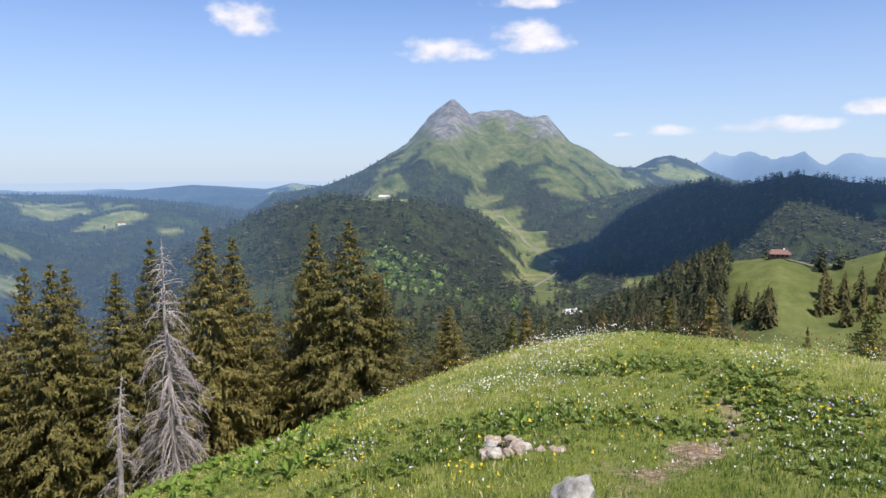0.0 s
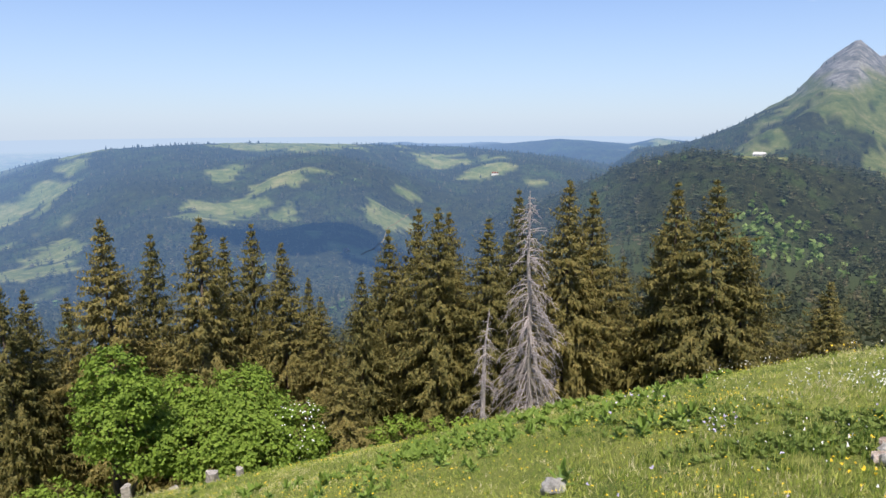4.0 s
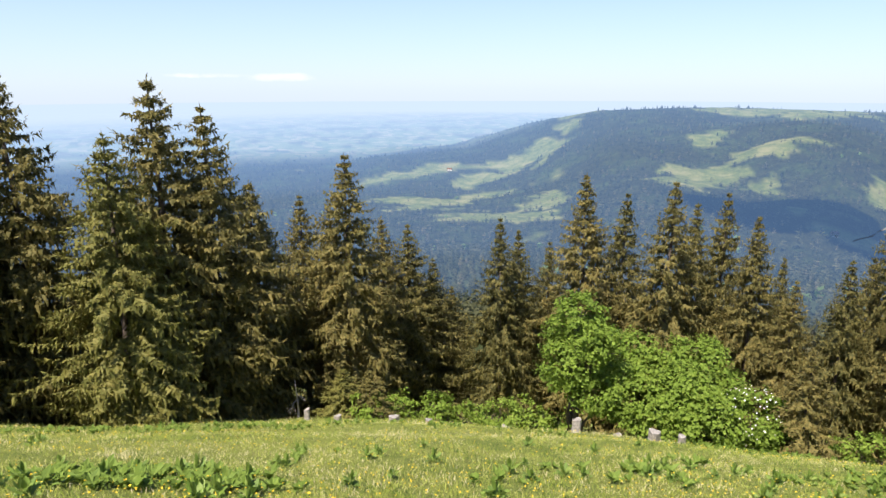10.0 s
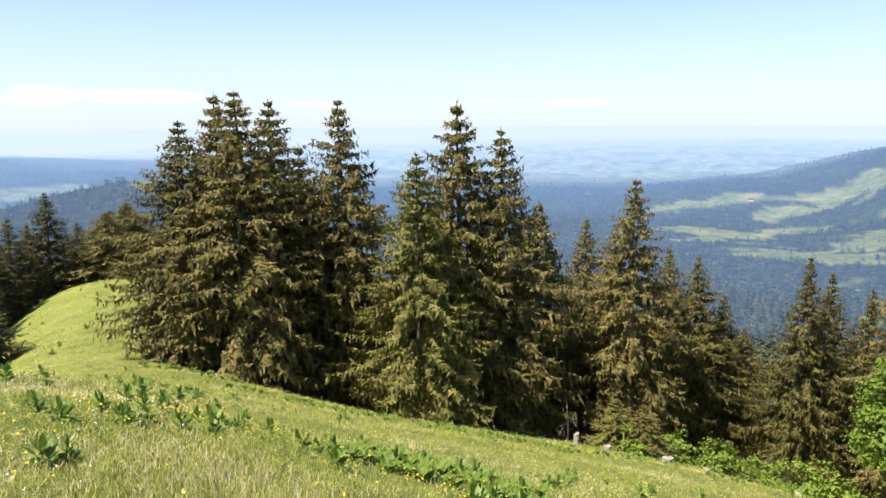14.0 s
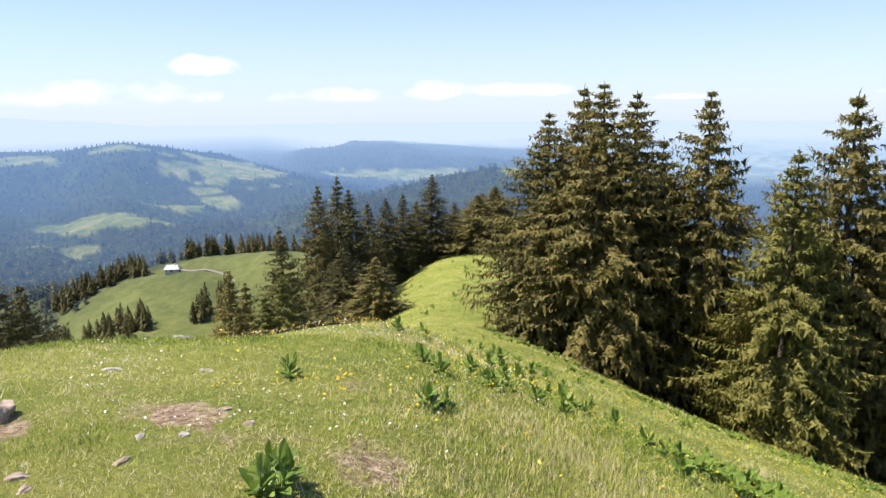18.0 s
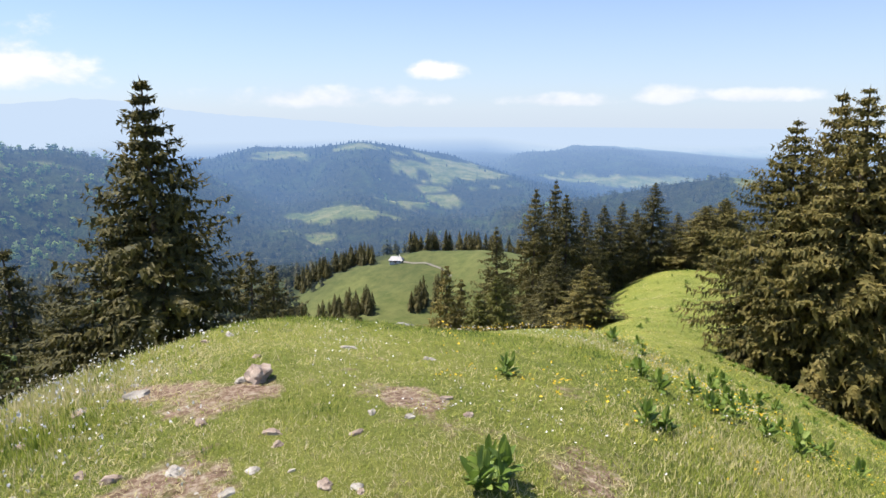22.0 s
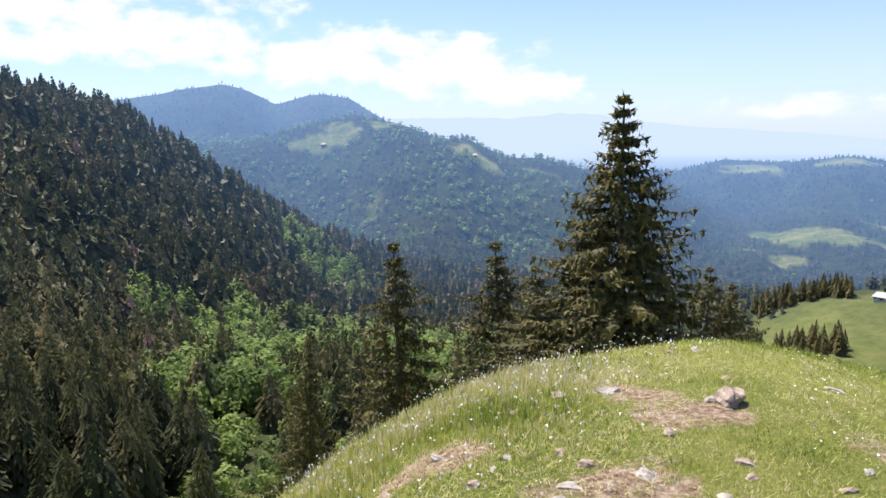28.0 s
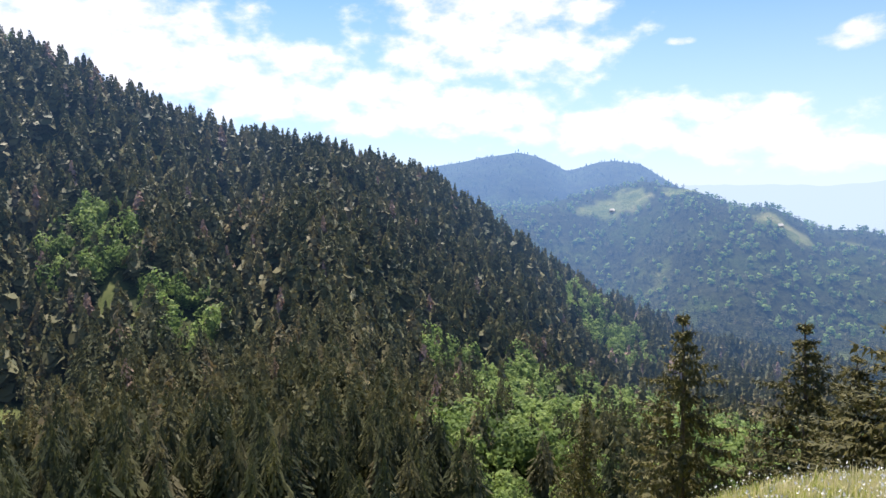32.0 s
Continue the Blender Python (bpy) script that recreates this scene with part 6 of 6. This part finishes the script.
def farmhouse(az, r, long, deep, high, rise, turn, wall, roof, label, windows=4):
    root = thing("farmhouse", Matrix.Translation(place(az, r, 0.0)) @ pose(0, 0, 0, 0, 0, turn - az), label, "farmhouse", "farm buildings on the pastures")
    part("wall", box_mesh("wall", -long / 2, long / 2, -deep / 2, deep / 2, -3.0, high, wall), root)
    o, t = 0.9, 0.25
    X, Y = long / 2 + o, deep / 2 + o
    v = []
    for dz in (0, t):
        v += [(-X, -Y, high - 0.3 + dz), (X, -Y, high - 0.3 + dz), (X - deep * 0.25, 0, high + rise + dz), (-X + deep * 0.25, 0, high + rise + dz), (-X, Y, high - 0.3 + dz), (X, Y, high - 0.3 + dz)]
    q = [(0, 1, 2, 3), (3, 2, 5, 4), (9, 8, 7, 6), (10, 11, 8, 9), (0, 6, 7, 1), (4, 5, 11, 10)]
    tri = [(0, 3, 4), (1, 5, 2), (6, 10, 9), (7, 8, 11)]
    side = [(0, 4, 10, 6), (1, 7, 11, 5)]
    faces = [i for f in q + side + tri for i in f]
    me = mesh_from("roof", np.array(v), faces, [4] * (len(q) + len(side)) + [3] * len(tri))
    me.materials.append(roof)
    part("roof", me, root)
    part("chimney", box_mesh("chimney", long * 0.2, long * 0.2 + 0.7, -0.4, 0.3, high + rise * 0.4, high + rise + 0.9, wall_white), root)
    for k in range(windows):
        x = (k + 0.5) / windows * long - long / 2
        for y, s in ((-deep / 2, -1), (deep / 2, 1)):
            part("window", box_mesh("window", x - 0.45, x + 0.45, y - 0.05, y + 0.05, high * 0.35, high * 0.35 + 1.1, glass_dark), root)
    part("door", box_mesh("door", -0.5, 0.5, -deep / 2 - 0.06, -deep / 2 + 0.05, -0.2, 1.9, wall_wood), root, "brown wooden door")


farmhouse(26.3, 378, 8.5, 6, 2.2, 1.7, 10, wall_wood, roof_red, "brown alpine farmhouse with a red roof on a hilltop")
farmhouse(-143.3, 464, 8, 6.5, 1.8, 2.2, -10, wall_white, roof_grey, "white alpine hut with a pale shingle roof on a pasture")
farmhouse(10.9, 615, 15, 9, 3, 3, 20, wall_wood, roof_grey, "low farmhouse with a pale roof in the valley")
farmhouse(9.3, 1163, 10, 7, 3, 2.5, 40, wall_white, roof_grey, "small white farmhouse beside the valley track")
farmhouse(-4.9, 1120, 18, 9, 3, 3, 0, wall_white, roof_grey, "pale long farmhouse on a clearing")
farmhouse(-186.4, 1430, 11, 8, 4, 3, 0, wall_white, roof_grey, "white hut on a bright pasture")
farmhouse(-174.0, 1262, 9, 7, 4, 3, 0, wall_white, roof_grey, "white hut on a narrow pasture")
farmhouse(-25.2, 1900, 18, 10, 5, 3, 0, wall_white, roof_red, "farmhouse on the long hill's pasture")
farmhouse(-37.7, 1070, 9, 7, 4, 3, 0, wall_white, roof_grey, "small white farmhouse in the valley")
farmhouse(-67.5, 2007, 14, 10, 5, 3, 0, wall_white, roof_red, "pale farmhouse on the long hill's flank")


def track(name, spots, wide, label):
    """A gravel ribbon laid on the land along spots of heading and distance."""
    a = np.array([q[0] for q in spots], float)
    r = np.array([q[1] for q in spots], float)
    s = np.linspace(0, len(spots) - 1, len(spots) * 8)
    k = np.arange(len(spots))
    A, R = np.interp(s, k, a), np.interp(s, k, r)
    for _ in range(6):
        A[1:-1], R[1:-1] = (A[:-2] + 2 * A[1:-1] + A[2:]) / 4, (R[:-2] + 2 * R[1:-1] + R[2:]) / 4
    p = np.stack([R * np.sin(np.radians(A)), R * np.cos(np.radians(A))], 1)
    d = unit(np.gradient(p, axis=0))
    e = np.stack([-d[:, 1], d[:, 0]], 1) * wide / 2
    rows = []
    for side in (p - e, p, p + e):
        rr, aa = np.hypot(side[:, 0], side[:, 1]), np.degrees(np.arctan2(side[:, 0], side[:, 1]))
        rows.append(np.concatenate([side, (land_height(rr, aa) + 0.3)[:, None]], 1))
    n = len(A)
    v = np.concatenate(rows)
    f = [(b * n + i, b * n + i + 1, (b + 1) * n + i + 1, (b + 1) * n + i) for b in range(2) for i in range(n - 1)]
    me = mesh_from(name, v, np.array(f).ravel(), np.full(len(f), 4), True)
    me.materials.append(gravel)
    tagged(new(name, me), label, "track", kind="structure")


track("road", [(4.5, 1571), (5.7, 1490), (6.7, 1353), (8.3, 1244), (9.5, 1166), (9.8, 1103), (8.6, 1024), (7.4, 845), (7.2, 757)], 5, "pale gravel track winding down the green valley")
track("road", [(-32.4, 1490), (-33.1, 1383), (-34.2, 1302), (-34.5, 1212), (-35.4, 1119), (-36.5, 1069)], 1.8, "pale gravel track through the far pasture")
track("road", [(-142.9, 462), (-141.5, 454), (-140.0, 444), (-139.2, 436), (-138.6, 428)], 1.7, "pale gravel track leading to the hut")
track("road", [(26.8, 374), (27.9, 377), (29.4, 381), (30.5, 381)], 3, "pale gravel track along the hilltop")


def pasture_trees():
    """Single spruces and clumps on the near pastures."""
    base = None
    rng = random.Random(8)
    rows = []
    for az, r, n, sa, sr in [(-147.3, 392, 17, 1.6, 14), (-149.6, 385, 5, 0.6, 9), (-145.6, 380, 3, 0.3, 7), (-141.0, 385, 10, 1.2, 12), (-152.0, 400, 9, 1.0, 15), (-139.6, 410, 3, 0.5, 8), (30.6, 330, 8, 1.4, 12), (33.4, 335, 7, 1.2, 12), (25.9, 300, 7, 1.0, 10), (23.8, 310, 3, 0.6, 8), (-139.4, 484, 24, 3.2, 6), (-148.5, 482, 46, 3.2, 10), (-133.5, 484, 24, 3.0, 6)]:
        for _ in range(n):
            rows.append((az + rng.uniform(-sa, sa), r + rng.uniform(-sr, sr), rng.uniform(11, 17)))
    tv, tf, _ = star_spruce(300, 9)
    me = mesh_from("crown", tv, tf, np.full(len(tf) // 3, 3))
    me.materials.append(shaded_needle_material)
    trunk = tubes_mesh("trunk", [tube([[0, 0, -0.1], [0, 0, 0.3], [0, 0, 0.9]], [0.02, 0.015, 0.004], 6)], bark)
    for i, (az, r, h) in enumerate(rows):
        m = Matrix.Translation(place(az, r, -0.3)) @ pose(0, 0, 0, 0, 0, i * 77) @ Matrix.Diagonal((h * 0.82, h * 0.82, h, 1))
        if base is None:
            base = thing("spruce_tree", m, "dark spruce standing on the green pasture", "tree", "spruces on the pastures")
            part("trunk", trunk, base)
            part("crown", me, base)
        else:
            copy_thing(base, Matrix.Identity(4)).matrix_basis = m


pasture_trees()

# ---- clouds over the summit whose shade lies on the hills ----


def shading_cloud(az, r, up, wide, seed):
    spot = place(az, r)
    centre = spot + sun_way * (up / sun_way.z)
    rng = random.Random(seed)
    bm = bmesh.new()
    for _ in range(9):
        m = Matrix.Translation((rng.uniform(-0.7, 0.7) * wide, rng.uniform(-0.4, 0.4) * wide, rng.uniform(-0.05, 0.15) * wide)) @ Matrix.Diagonal((1, 1, 0.5, 1))
        bmesh.ops.create_icosphere(bm, subdivisions=3, radius=wide * rng.uniform(0.3, 0.5), matrix=m)
    for v in bm.verts:
        v.co += v.normal * wide * 0.06 * noise.noise(v.co * (5 / wide))
    me = bpy.data.meshes.new("cloud")
    bm.to_mesh(me)
    bm.free()
    me.materials.append(cloud_white)
    ob = new("cloud", me)
    ob.location = centre
    tagged(ob, "white fair-weather cumulus cloud high in the sky", "cloud", kind="structure")


cloud_white = plaster("white_cloud", (0.85, 0.86, 0.88))
shading_cloud(27.5, 1180, 900, 325, 1)
shading_cloud(-40, 1120, 1000, 170, 2)
